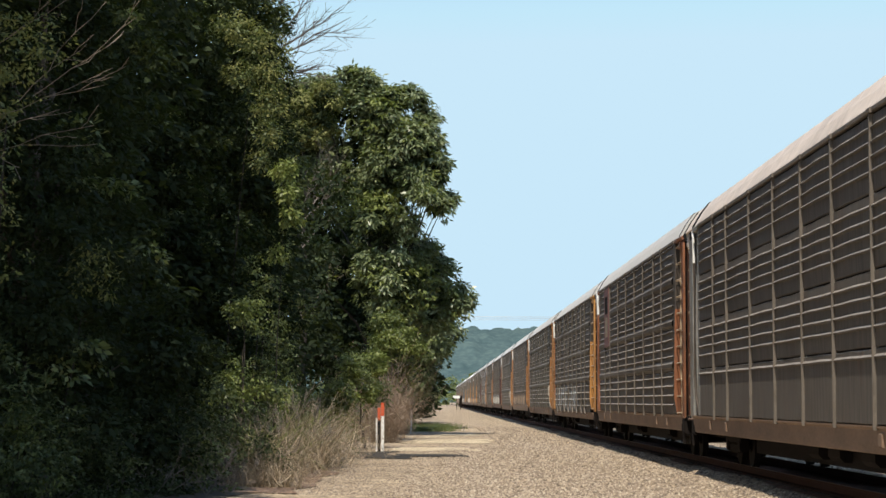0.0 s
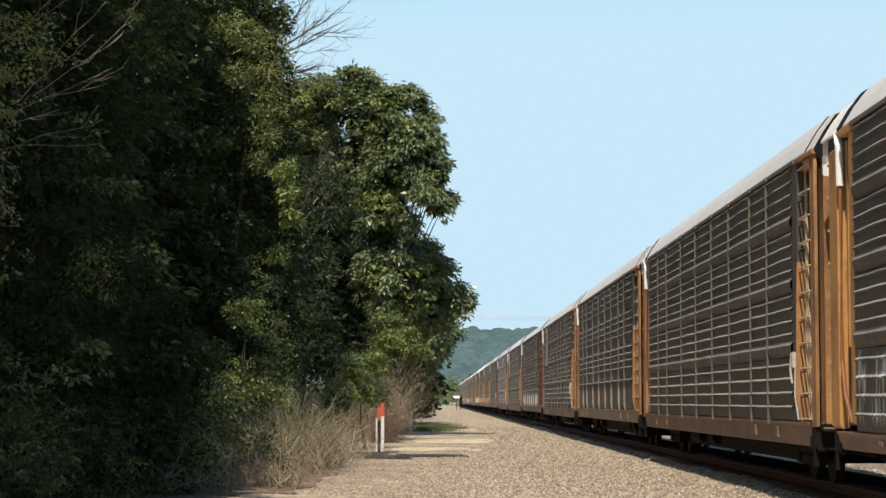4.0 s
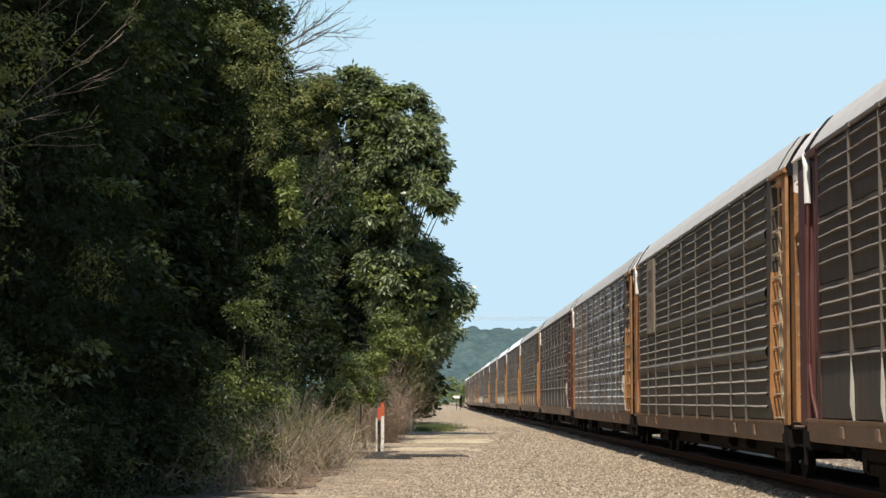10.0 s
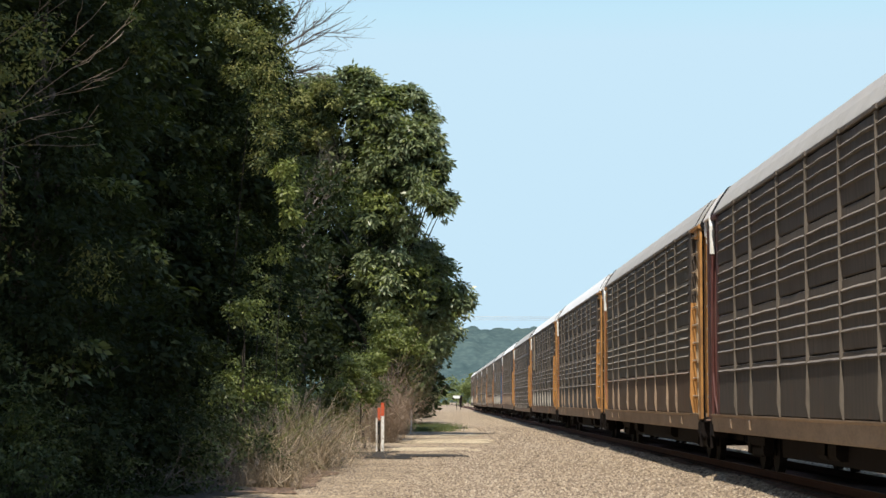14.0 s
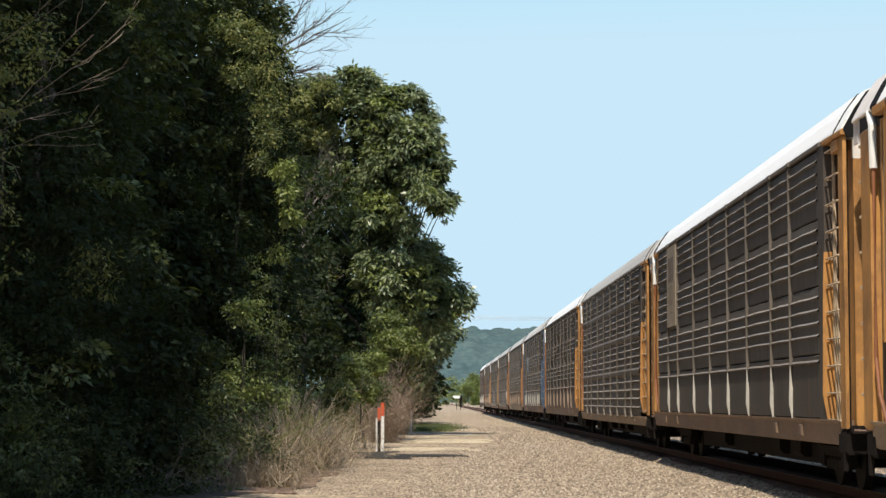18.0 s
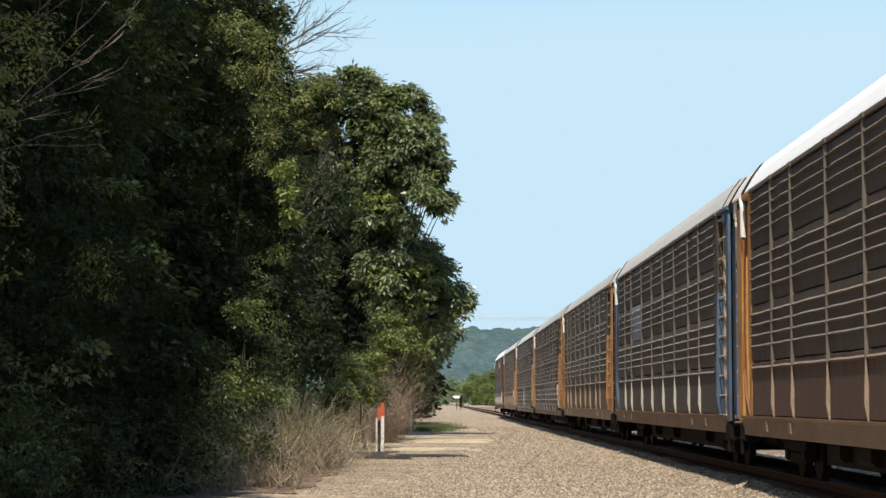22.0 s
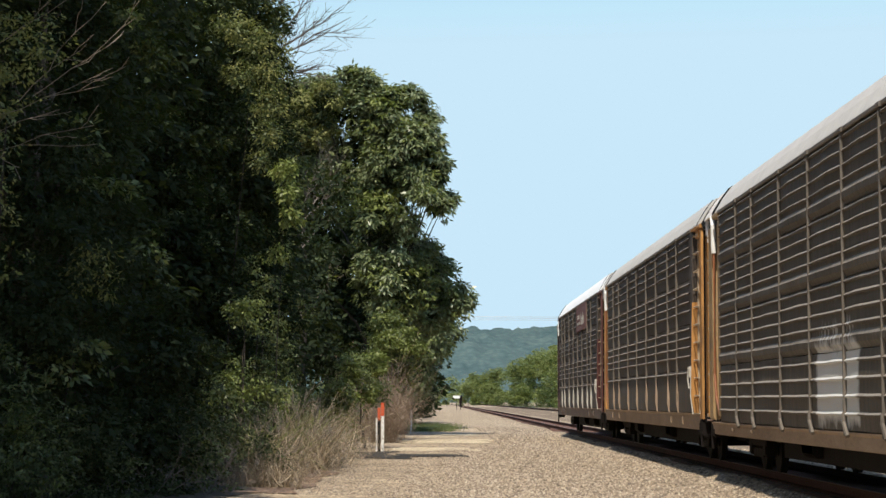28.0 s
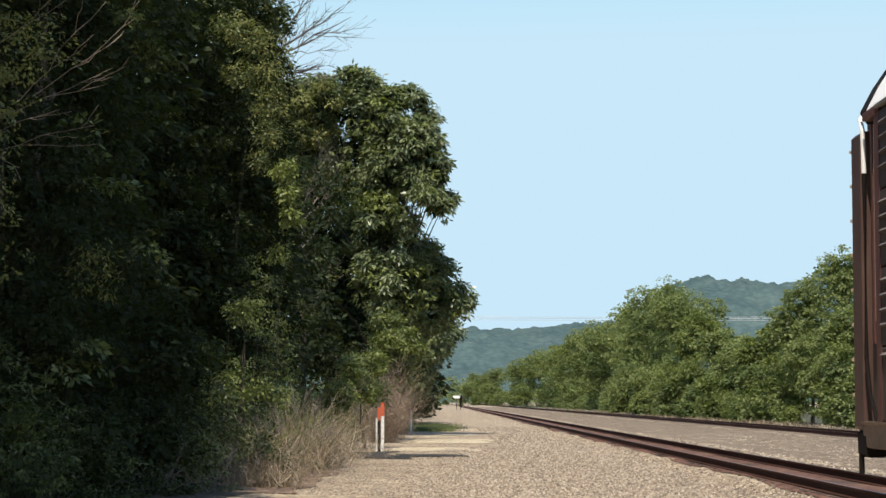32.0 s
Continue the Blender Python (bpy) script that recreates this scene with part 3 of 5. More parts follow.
make_tree("tree", (-3.6, 130, 0), 0.28,
          [(-1.6, 130, 8.6, 2.3), (-0.7, 129, 5.6, 1.5), (-3.6, 131, 10, 2.8), (-2.4, 130, 4.2, 2.3), (0.5, 131, 8.2, 1.0), (0.6, 131, 6.0, 0.9)],
          [(16000, 0.26, LEAF_MID, {"droop": 0.7, "per": 16, "clump": 0.35}), (20000, 0.25, LEAF_B, {"shell": 0.6, "sub": 9, "per": 14, "clump": 0.32})], "tree leaning out over the gravel path", seed=17)
for i in range(9):
    yy = 138 + i * 24 + (i % 3) * 5
    xx = -5.2 + 0.7 * math.sin(i * 2.1)
    hh = 7.5 + 2.2 * math.sin(i * 1.3)
    make_tree("tree", (xx - 0.6, yy, 0), 0.25,
              [(xx + 0.6, yy, hh * 0.72, 2.6), (xx + 2.6, yy - 2, hh * 0.5, 2.2), (xx + 1.6, yy + 2, hh * 0.25, 2.0), (xx - 2, yy, hh * 0.8, 3.0)],
              [(5000, 0.5, LEAF_SHADED, {})], "roadside tree in the wood's edge", limbs=False, seed=40 + i)
# tall trees added beside the path, mostly out of view, to shade the wood's edge
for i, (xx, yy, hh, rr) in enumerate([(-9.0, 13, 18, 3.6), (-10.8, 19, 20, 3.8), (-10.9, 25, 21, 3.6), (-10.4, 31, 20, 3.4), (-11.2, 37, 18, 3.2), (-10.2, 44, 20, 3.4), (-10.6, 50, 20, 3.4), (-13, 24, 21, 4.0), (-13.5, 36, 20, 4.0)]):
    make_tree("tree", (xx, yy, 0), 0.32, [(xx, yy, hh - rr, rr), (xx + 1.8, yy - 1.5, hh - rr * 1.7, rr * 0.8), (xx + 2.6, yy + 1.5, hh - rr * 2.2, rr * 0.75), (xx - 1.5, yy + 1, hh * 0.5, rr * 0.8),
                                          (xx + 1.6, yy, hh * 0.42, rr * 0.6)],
              [(7000, 0.42, LEAF_SHADED, {"aspect": 0.7})] if yy < 28 else [(14000, 0.23, LEAF_SHADED, {"aspect": 0.6})], "tall broadleaf tree added beside the path to shade the wood", limbs=False, seed=80 + i)
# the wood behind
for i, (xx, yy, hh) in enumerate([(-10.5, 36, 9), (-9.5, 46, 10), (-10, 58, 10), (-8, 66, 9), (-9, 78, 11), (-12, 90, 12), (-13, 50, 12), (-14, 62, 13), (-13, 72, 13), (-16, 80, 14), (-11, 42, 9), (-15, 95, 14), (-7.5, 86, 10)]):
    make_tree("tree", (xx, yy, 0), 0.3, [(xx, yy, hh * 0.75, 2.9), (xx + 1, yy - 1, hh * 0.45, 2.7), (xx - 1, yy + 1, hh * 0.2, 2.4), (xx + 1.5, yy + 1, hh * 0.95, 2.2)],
              [(9000, 0.3, LEAF_SHADED, {})], "dark woodland tree behind the path's edge", limbs=False, seed=60 + i)

make_tree("shrub", (-4.5, 48, 0), 0.05, [(-4.42, 48.0, 3.75, 0.36), (-4.5, 48.0, 2.55, 0.3), (-4.45, 48.0, 1.97, 0.45), (-4.75, 46.0, 1.8, 0.45), (-3.95, 50.0, 1.7, 0.4)],
          [(1500, 0.10, LEAF_LITE, {"droop": 0.8, "aspect": 0.4, "per": 14, "clump": 0.22, "sub": 5}), (1900, 0.09, LEAF_MID, {"per": 16, "clump": 0.2, "sub": 6})], "light green shrub with feathery leaves", "shrub", seed=21)
make_tree("shrub", (-2.6, 75, 0), 0.06, [(-3.3, 72.0, 1.9, 0.55), (-2.75, 74.0, 2.3, 0.6), (-2.4, 75.0, 3.0, 0.5), (-3.4, 72.0, 1.1, 0.5), (-3.0, 73.0, 3.0, 0.4), (-2.2, 76, 2.0, 0.5)],
          [(6000, 0.11, LEAF_LITE, {"droop": 0.6, "per": 14, "clump": 0.2, "sub": 7}), (5000, 0.11, LEAF_MID, {"per": 16, "clump": 0.22})], "sunlit yellow-green shrub behind the marker posts", "shrub", seed=22)
make_tree("shrub", (-2.0, 90, 0), 0.06, [(-2.2, 90.0, 4.2, 0.6), (-1.3, 90.0, 4.1, 0.65), (-1.9, 91.0, 5.0, 0.6), (-2.6, 91.0, 4.9, 0.6), (-0.85, 90.0, 3.9, 0.4), (-1.7, 91, 3.0, 0.7), (-2.7, 90.5, 3.2, 0.6)],
          [(6000, 0.14, LEAF_LITE, {"droop": 0.6, "per": 14, "clump": 0.24, "sub": 7}), (5000, 0.13, LEAF_MID, {"per": 16, "clump": 0.25})], "sunlit light green sapling leaning over dry vines", "shrub", seed=25)
for i, (xx, yy, zz, rr) in enumerate([(-4.9, 58, 5.2, 0.5), (-4.7, 57, 4.0, 0.45), (-5.6, 55, 2.6, 0.6), (-4.6, 60, 3.0, 0.5), (-4.4, 56, 2.2, 0.55)]):
    make_tree("creeper", (xx - 0.3, yy + 0.5, 0), 0.04, [(xx, yy, zz, rr), (xx + 0.25, yy, zz - rr, rr * 0.8), (xx - 0.3, yy, zz + rr * 0.8, rr * 0.6)],
              [(700, 0.085, LEAF_MID, {"droop": 0.7, "per": 12, "clump": 0.16, "aspect": 0.45}), (200, 0.09, LEAF_LITE, {"droop": 0.7, "per": 12, "clump": 0.16})], "sunlit spray of leaves at the wood's edge", "creeper", limbs=False, seed=160 + i)
make_tree("creeper", (-6.2, 59, 0), 0.03, [(-4.75, 56, 11.4, 0.4), (-4.62, 56, 10.6, 0.42), (-4.58, 56, 9.8, 0.4), (-4.6, 56, 9.0, 0.35), (-5.2, 56, 11.7, 0.45), (-5.3, 56, 10.6, 0.4), (-5.6, 56, 12.0, 0.4), (-4.75, 56, 8.2, 0.3)],
          [(3300, 0.09, LEAF_OLIVE, {"droop": 0.7, "per": 12, "clump": 0.2, "aspect": 0.45}), (1800, 0.1, LEAF_MID, {"droop": 0.7, "per": 12, "clump": 0.2})], "olive leaves of a creeper on a tree's sunny edge", "creeper", limbs=False, seed=27)
make_tree("creeper", (-4.0, 50.6, 0), 0.018, [(-3.66, 50.0, 7.3, 0.26), (-3.6, 50.0, 6.75, 0.2), (-3.55, 50.0, 6.2, 0.24), (-3.8, 50.2, 5.3, 0.2)],
          [(1400, 0.11, LEAF_LITE, {"droop": 0.9, "per": 10, "clump": 0.13})], "sunlit yellow-green creeper on a tree's edge", "creeper", limbs=False, seed=23)
make_tree("creeper", (-6.0, 27, 0), 0.04, [(-5.5, 27, 6.3, 0.45), (-5.7, 27, 5.8, 0.4), (-5.2, 27, 6.5, 0.3), (-5.75, 27, 5.0, 0.25), (-4.95, 27, 6.3, 0.2), (-5.8, 27, 6.7, 0.3), (-5.68, 27, 4.2, 0.22), (-5.6, 27, 3.5, 0.2), (-5.72, 27, 4.6, 0.2)],
          [(1100, 0.07, LEAF_OLIVE, {"per": 10, "clump": 0.15}), (500, 0.07, LEAF_MID, {"per": 10, "clump": 0.16})], "olive green leaves hanging from a branch", "creeper", limbs=False, seed=26)
make_tree("creeper", (-6.2, 33, 0), 0.03, [(-5.45, 33, 3.95, 0.3), (-5.3, 33, 3.6, 0.22), (-5.7, 33, 3.7, 0.25)],
          [(420, 0.09, LEAF_OLIVE, {"droop": 0.8, "per": 9, "clump": 0.14, "aspect": 0.4})], "olive spray of drooping leaves at the wood's foot", "creeper", limbs=False, seed=28)
# Bright leaf colour stands in for light on this shaded shrub.
make_tree("shrub", (-6.5, 31.5, 0), 0.02, [(-6.25, 31, 0.95, 0.3), (-6.05, 31, 1.3, 0.22), (-5.75, 31, 0.6, 0.25), (-6.45, 31, 1.45, 0.25)],
          [(520, 0.08, LEAF_LITE, {"droop": 0.6, "per": 9, "clump": 0.13, "aspect": 0.42}), (500, 0.08, LEAF_MID, {"per": 9, "clump": 0.14})], "small shrub in the wood's shade, leaves tinted bright as if lit", "shrub", limbs=False, seed=29, trunk_mat=BARK_D)
make_tree("shrub", (-6.0, 32, 0), 0.04, [(-6.24, 31.0, 0.95, 0.68), (-5.93, 32.0, 1.28, 0.52), (-6.76, 31.0, 1.79, 0.68), (-5.55, 34.0, 0.42, 0.56)],
          [(4200, 0.09, LEAF_UNDER, {"droop": 0.2}), (2200, 0.08, LEAF_MID, {"shell": 0.9, "per": 12, "clump": 0.14})], "low dark green shrub in the shade", "shrub", seed=24)
dead_branches("dead_tree", (-7.6, 71, 0), [((-7.6, 71, 0), (-6.6, 71, 12.8)), ((-6.65, 71, 12.6), (-4.16, 71, 15.98)), ((-6.6, 71, 13.0), (-2.94, 70.6, 14.9)),
                                           ((-6.6, 71, 12.6), (-3.85, 71, 13.3)), ((-6.5, 71, 13.4), (-4.9, 71, 16.4)), ((-6.5, 71, 12.4), (-4.5, 70.5, 12.9)),
                                           ((-5.6, 71, 13.6), (-3.2, 71, 15.4)), ((-6.5, 71, 13.4), (-5.7, 71, 16.4))], 0.075,
              "bare dead tree with fine grey twigs", 4, TWIG, 2, 7)
dead_branches("dead_branches", (-6.9, 27.6, 0), [((-6.9, 27.6, 0), (-6.6, 27.4, 6.6)), ((-6.6, 27.2, 4.95), (-4.43, 26.8, 5.04)), ((-6.6, 27.3, 5.35), (-4.36, 27, 5.85)),
                                                 ((-5.5, 27.1, 5.65), (-4.35, 27, 6.96)), ((-6.6, 27.4, 5.9), (-4.85, 27, 7.0)), ((-5.3, 27, 5.70), (-3.95, 27, 6.75)), ((-6.6, 27.4, 5.1), (-4.9, 26.8, 5.5))],
              0.0105, "bare grey branches hanging out of the dark foliage", 10, DULLWOOD, 2, 2)
dead_branches("dead_branches", (-6.2, 96, 0), [((-6.2, 96, 0), (-6.3, 96, 10.5)), ((-6.3, 96, 10.2), (-4.6, 95.5, 12.2)), ((-6.3, 96, 10.0), (-4.9, 95.5, 11.2)), ((-6.3, 96, 10.5), (-5.2, 95, 13.0))],
              0.05, "bare twigs in front of a leafy crown", 12, DEADWOOD, 2, 5)
for i, (xx, yy, rr) in enumerate([(-4.4, 74, 1.3), (-5.2, 80, 1.5), (-4.0, 86, 1.4), (-5.0, 92, 1.6), (-3.6, 98, 1.5), (-6.4, 76, 1.6), (-4.6, 38, 0.8), (-4.2, 43, 0.8), (-5.4, 36, 0.9), (-6.4, 34, 0.9), (-4.3, 54, 0.9), (-4.0, 60, 0.9), (-3.6, 66, 0.8), (-7.4, 33, 1.0), (-4.9, 48, 1.0)]):
    make_tree("shrub", (xx, yy, 0), 0.04, [(xx, yy, rr * 0.7, rr), (xx + 0.5, yy + 0.6, rr * 0.5, rr * 0.7), (xx - 0.5, yy - 0.3, rr * 1.1, rr * 0.7)],
              [(3200, 0.085, LEAF_UNDER if i % 3 else LEAF_MID, {"per": 30, "clump": 0.3})], "low tangled shrub at the foot of the trees", "shrub", limbs=False, seed=140 + i)
stems("dry_brush", [(-3.4, 41, 0, 0.6, 0.5), (-3.7, 44, 0, 0.7, 0.7), (-3.8, 47, 0, 0.5, 0.9), (-3.6, 48.5, 0, 0.6, 0.9), (-4.3, 50, 0, 0.8, 1.35), (-3.3, 51, 0, 0.6, 1.0), (-3.7, 54, 0, 0.8, 1.25),
                    (-3.3, 56, 0, 0.6, 0.7), (-3.7, 58, 0, 0.7, 1.3), (-3.6, 62, 0, 0.6, 1.0), (-4.2, 63, 0, 0.8, 1.2), (-3.9, 66, 0, 0.5, 0.7), (-4.1, 69, 0, 0.5, 0.7), (-3.7, 60, 0, 0.6, 1.2)],
      11000, 1.2, DRYGRASS, "tangled dry straw-coloured brush and dead stalks", "dry brush", 31, 1.7, 0.0095, 0.4)
stems("weeds", [(-4.2, 47, 0, 0.8, 1.2), (-4.4, 51, 0, 0.9, 1.5), (-4.0, 56, 0, 0.8, 1.4), (-4.2, 61, 0, 0.7, 1.1), (-4.6, 66, 0, 0.7, 0.9)],
      1300, 1.3, LEAF_LITE, "yellow-green weeds among the dry brush", "weeds", 35, 1.3, 0.016, 0.2)
for i, (xx, yy, hh) in enumerate([(-3.7, 47, 1.3), (-3.5, 50, 1.5), (-3.3, 53, 1.5), (-3.4, 57, 1.3), (-3.2, 61, 1.1), (-3.9, 44, 1.1), (-4.6, 40, 1.0)]):
    dead_branches("dead_bush", (xx, yy, 0), [((xx, yy, 0), (xx + 0.25, yy, hh)), ((xx, yy, 0.05), (xx - 0.6, yy + 0.2, hh * 0.9)), ((xx, yy, 0.05), (xx + 0.7, yy - 0.2, hh * 0.6))],
                  0.014, "small leafless bush of dead twigs", 300 + i, DEADWOOD, 2, 6)
stems("dry_brush", [(-2.2, 85, 0, 0.5, 1.4), (-2.7, 88, 0, 0.6, 1.9), (-2.2, 91, 0, 0.4, 1.5), (-2.6, 95, 0, 0.7, 2.0), (-2.3, 98, 0, 0.4, 1.3), (-2.2, 106, 0, 0.6, 1.5)],
      4200, 1.5, plain("brown_stalk", (0.27, 0.195, 0.14), 0.9), "dry brown thicket of dead vines", "dry brush", 32, 0.65, 0.012, 0.3)
for i, (xx, yy, hh) in enumerate([(-4.1, 37, 0.9), (-4.4, 39, 1.1), (-3.9, 41, 0.9), (-4.9, 36, 1.0)]):
    dead_branches("dead_bush", (xx, yy, 0), [((xx, yy, 0), (xx + 0.45, yy, hh * 0.7)), ((xx, yy, 0.05), (xx - 0.4, yy + 0.2, hh)), ((xx, yy, 0.05), (xx + 0.8, yy - 0.2, hh * 0.35))],
                  0.011, "small leafless bush of grey sticks in the shade", 360 + i, DEADWOOD, 2, 4)
for i, (xx, yy, hh) in enumerate([(-2.7, 84, 2.4), (-2.3, 86, 3.0), (-2.0, 89, 2.8), (-2.6, 92, 3.6), (-2.1, 95, 3.0), (-2.4, 99, 2.4)]):
    dead_branches("dead_bush", (xx, yy, 0), [((xx, yy, 0), (xx + 0.15, yy, hh)), ((xx, yy, 0.05), (xx - 0.5, yy + 0.2, hh * 0.8)), ((xx, yy, 0.05), (xx + 0.4, yy - 0.2, hh * 0.7))],
                  0.018, "tall leafless bush of brown dead vines", 330 + i, DEADWOOD, 2, 6)
stems("grass", [(-0.6, 118, 0, 1.3, 0.5), (-0.4, 128, 0, 1.5, 0.5), (-1.2, 140, 0, 2.2, 0.5)],
      7000, 0.6, LEAF_MID, "patch of green grass at the path's edge", "grass", 33, 0.6, 0.02)

# the tree line beyond the far track
FAR_TREES = [(31, 150, 12.6), (28, 140, 8), (29.5, 163, 11), (29, 176, 8), (28.5, 187, 6.4), (29, 199, 7.6), (30, 212, 9), (29.5, 228, 11.5), (30, 246, 14.6),
             (29.5, 262, 17.4), (31, 282, 16.8), (29.5, 304, 16), (30, 326, 16.8), (29, 350, 14.8), (30, 378, 15), (29, 410, 15), (30, 445, 15), (28.5, 485, 14.5),
             (30, 530, 15), (28, 580, 15.5), (28, 640, 15), (26, 700, 14), (24, 780, 14), (21, 870, 14.5), (18, 980, 15), (35, 158, 13), (36, 140, 13),
             (25.8, 190, 3.5), (26, 205, 3), (26.5, 170, 4.5), (26, 225, 4), (26, 250, 5), (26, 280, 5)]
for i, (xx, yy, hh) in enumerate(FAR_TREES):
    rng = random.Random(500 + i)
    w = hh * 0.27
    lobes = [(xx, yy, hh - w * 0.9, w * 0.9)]
    for j in range(9):
        a = rng.uniform(0, 6.28)
        q = rng.uniform(0.12, 0.85) if j > 2 else rng.uniform(0.1, 0.3)
        lobes.append((xx + math.cos(a) * w * 1.15 * (1.1 - q * 0.7), yy + math.sin(a) * w * 1.6 * (1.1 - q * 0.7), hh * q, w * rng.uniform(0.55, 0.85)))
    far = min(1.0, yy / 400)
    sz = 0.115 + 0.17 * far
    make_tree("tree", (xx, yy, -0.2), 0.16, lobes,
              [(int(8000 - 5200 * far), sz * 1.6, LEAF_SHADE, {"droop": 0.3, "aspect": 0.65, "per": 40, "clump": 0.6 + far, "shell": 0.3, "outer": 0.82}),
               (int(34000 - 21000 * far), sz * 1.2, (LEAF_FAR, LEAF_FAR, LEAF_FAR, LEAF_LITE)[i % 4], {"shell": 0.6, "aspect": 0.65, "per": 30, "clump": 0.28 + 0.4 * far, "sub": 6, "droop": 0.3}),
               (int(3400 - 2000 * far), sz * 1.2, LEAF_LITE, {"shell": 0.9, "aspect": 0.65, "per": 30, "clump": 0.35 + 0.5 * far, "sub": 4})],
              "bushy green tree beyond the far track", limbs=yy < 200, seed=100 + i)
for i in range(38):
    rng = random.Random(900 + i)
    xx, yy, hh = 26.6 + rng.uniform(-0.8, 1.2), 128 + i * 8.5 + rng.uniform(-2, 2), rng.uniform(1.2, 2.8)
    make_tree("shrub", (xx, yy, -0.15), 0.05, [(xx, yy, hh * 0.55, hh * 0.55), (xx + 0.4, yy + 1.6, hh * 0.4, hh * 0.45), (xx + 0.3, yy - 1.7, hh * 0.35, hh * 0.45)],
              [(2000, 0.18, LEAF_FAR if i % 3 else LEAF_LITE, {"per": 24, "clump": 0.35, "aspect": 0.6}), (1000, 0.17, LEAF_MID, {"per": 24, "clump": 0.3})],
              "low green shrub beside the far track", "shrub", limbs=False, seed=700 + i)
for i in range(12):
    xx, yy, hh = -52 + i * 7.5, 1010 + (i % 3) * 30, 11 + 3 * math.sin(i * 1.7)
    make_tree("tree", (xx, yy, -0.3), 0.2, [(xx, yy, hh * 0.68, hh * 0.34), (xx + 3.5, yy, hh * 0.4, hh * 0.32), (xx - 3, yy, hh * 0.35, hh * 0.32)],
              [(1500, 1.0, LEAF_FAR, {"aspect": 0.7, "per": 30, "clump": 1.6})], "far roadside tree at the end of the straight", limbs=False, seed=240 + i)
stems("undergrowth", [(24.6, 125 + i * 9, -0.1, 1.8, 0.6 + 0.5 * ((i * 7) % 5) / 5) for i in range(40)], 12000, 0.55, DRYGRASS, "weedy dry undergrowth beside the far track", "undergrowth", 34, 0.8, 0.03)


# ---- hills ----
def hill(name, cx, cy, w, dpt, h, seed, mat, label, ex=2.6):
    me = bpy.data.meshes.new(name)
    nx, ny = 420, 26
    v, f = [], []
    for j in range(ny + 1):
        for i in range(nx + 1):
            u, t = i / nx * 2 - 1, j / ny
            env = (1 - abs(u) ** ex) * (1 - 0.12 * math.sin(u * 5 + seed)) * math.sin(min(1, t * 1.15) * math.pi * 0.5)
            x, y = cx + u * w, cy + t * dpt
            n1 = noise.noise(Vector((x * 0.004, y * 0.004, seed))) * 0.10 + noise.noise(Vector((x * 0.03, y * 0.03, seed))) * 0.035
            n2 = noise.noise(Vector((x * 0.09, y * 0.05, seed))) * 5.0 + max(0, noise.noise(Vector((x * 0.035, y * 0.02, seed + 5)))) * 9.0
            v.append((x, y, h * env * (1 + n1) + n2 * (0.3 + t) + noise.noise(Vector((x * 0.22, y * 0.1, seed))) * 4.0 * t - 3))
    for j in range(ny):
        for i in range(nx):
            a = j * (nx + 1) + i
            f.append((a, a + 1, a + nx + 2, a + nx + 1))
    me.from_pydata(v, [], f)
    me.materials.append(mat)
    for p in me.polygons:
        p.use_smooth = True
    return tagged(new(name, me), label, "hill", kind="structure")


# Aerial haze is painted into the hills' blue-green base colour.
HILL, hnt, hb = nodes_of("hazy_wooded_hill")
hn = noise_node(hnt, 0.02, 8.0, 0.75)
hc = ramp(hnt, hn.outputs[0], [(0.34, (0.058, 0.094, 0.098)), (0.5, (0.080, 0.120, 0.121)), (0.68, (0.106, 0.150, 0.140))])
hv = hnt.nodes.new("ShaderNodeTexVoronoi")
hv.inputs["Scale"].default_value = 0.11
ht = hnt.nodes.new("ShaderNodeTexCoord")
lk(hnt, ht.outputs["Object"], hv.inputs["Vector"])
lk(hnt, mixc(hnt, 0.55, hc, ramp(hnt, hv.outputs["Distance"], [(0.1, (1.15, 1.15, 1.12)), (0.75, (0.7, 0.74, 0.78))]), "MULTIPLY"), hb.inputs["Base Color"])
bump(hnt, hb, hv.outputs["Distance"], 0.5, 2.5)
hb.inputs["Roughness"].default_value = 1.0
hb.inputs["Specular IOR Level"].default_value = 0.0
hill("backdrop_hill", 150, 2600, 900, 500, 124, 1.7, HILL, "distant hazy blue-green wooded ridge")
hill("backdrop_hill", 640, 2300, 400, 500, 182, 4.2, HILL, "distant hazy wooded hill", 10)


# ---- rail cars ----
ORANGE = paint_mat("orange_car_paint", (0.40, 0.19, 0.070), 0.32)
RUSTOR = paint_mat("rust_orange_car_paint", (0.27, 0.10, 0.042), 0.45)
YELLOW = paint_mat("yellow_car_paint", (0.52, 0.25, 0.072), 0.28)
TAN = paint_mat("tan_car_paint", (0.40, 0.26, 0.125), 0.35)
OXIDE = paint_mat("oxide_red_car_paint", (0.095, 0.028, 0.024), 0.3)
BLUE = paint_mat("blue_car_paint", (0.075, 0.13, 0.22), 0.25)
GREYP = paint_mat("grey_car_paint", (0.24, 0.235, 0.22), 0.3)
# Dark brown end paint; shade of the gaps between cars is in it.
DARK_END = paint_mat("dark_end_shade_paint", (0.075, 0.035, 0.026), 0.4)
SILL_T = plain("dusty_sill_paint", (0.27, 0.188, 0.125), 0.75, 0, 0.3, 1.3, 0.1, (1, 0.45, 1.6))
SILL_D = plain("dark_sill_paint", (0.15, 0.105, 0.080), 0.75, 0, 0.3, 1.3, 0.1, (1, 0.45, 1.6))
SILL_B = plain("brown_sill_paint", (0.20, 0.128, 0.085), 0.75, 0, 0.3, 1.3, 0.1, (1, 0.45, 1.6))
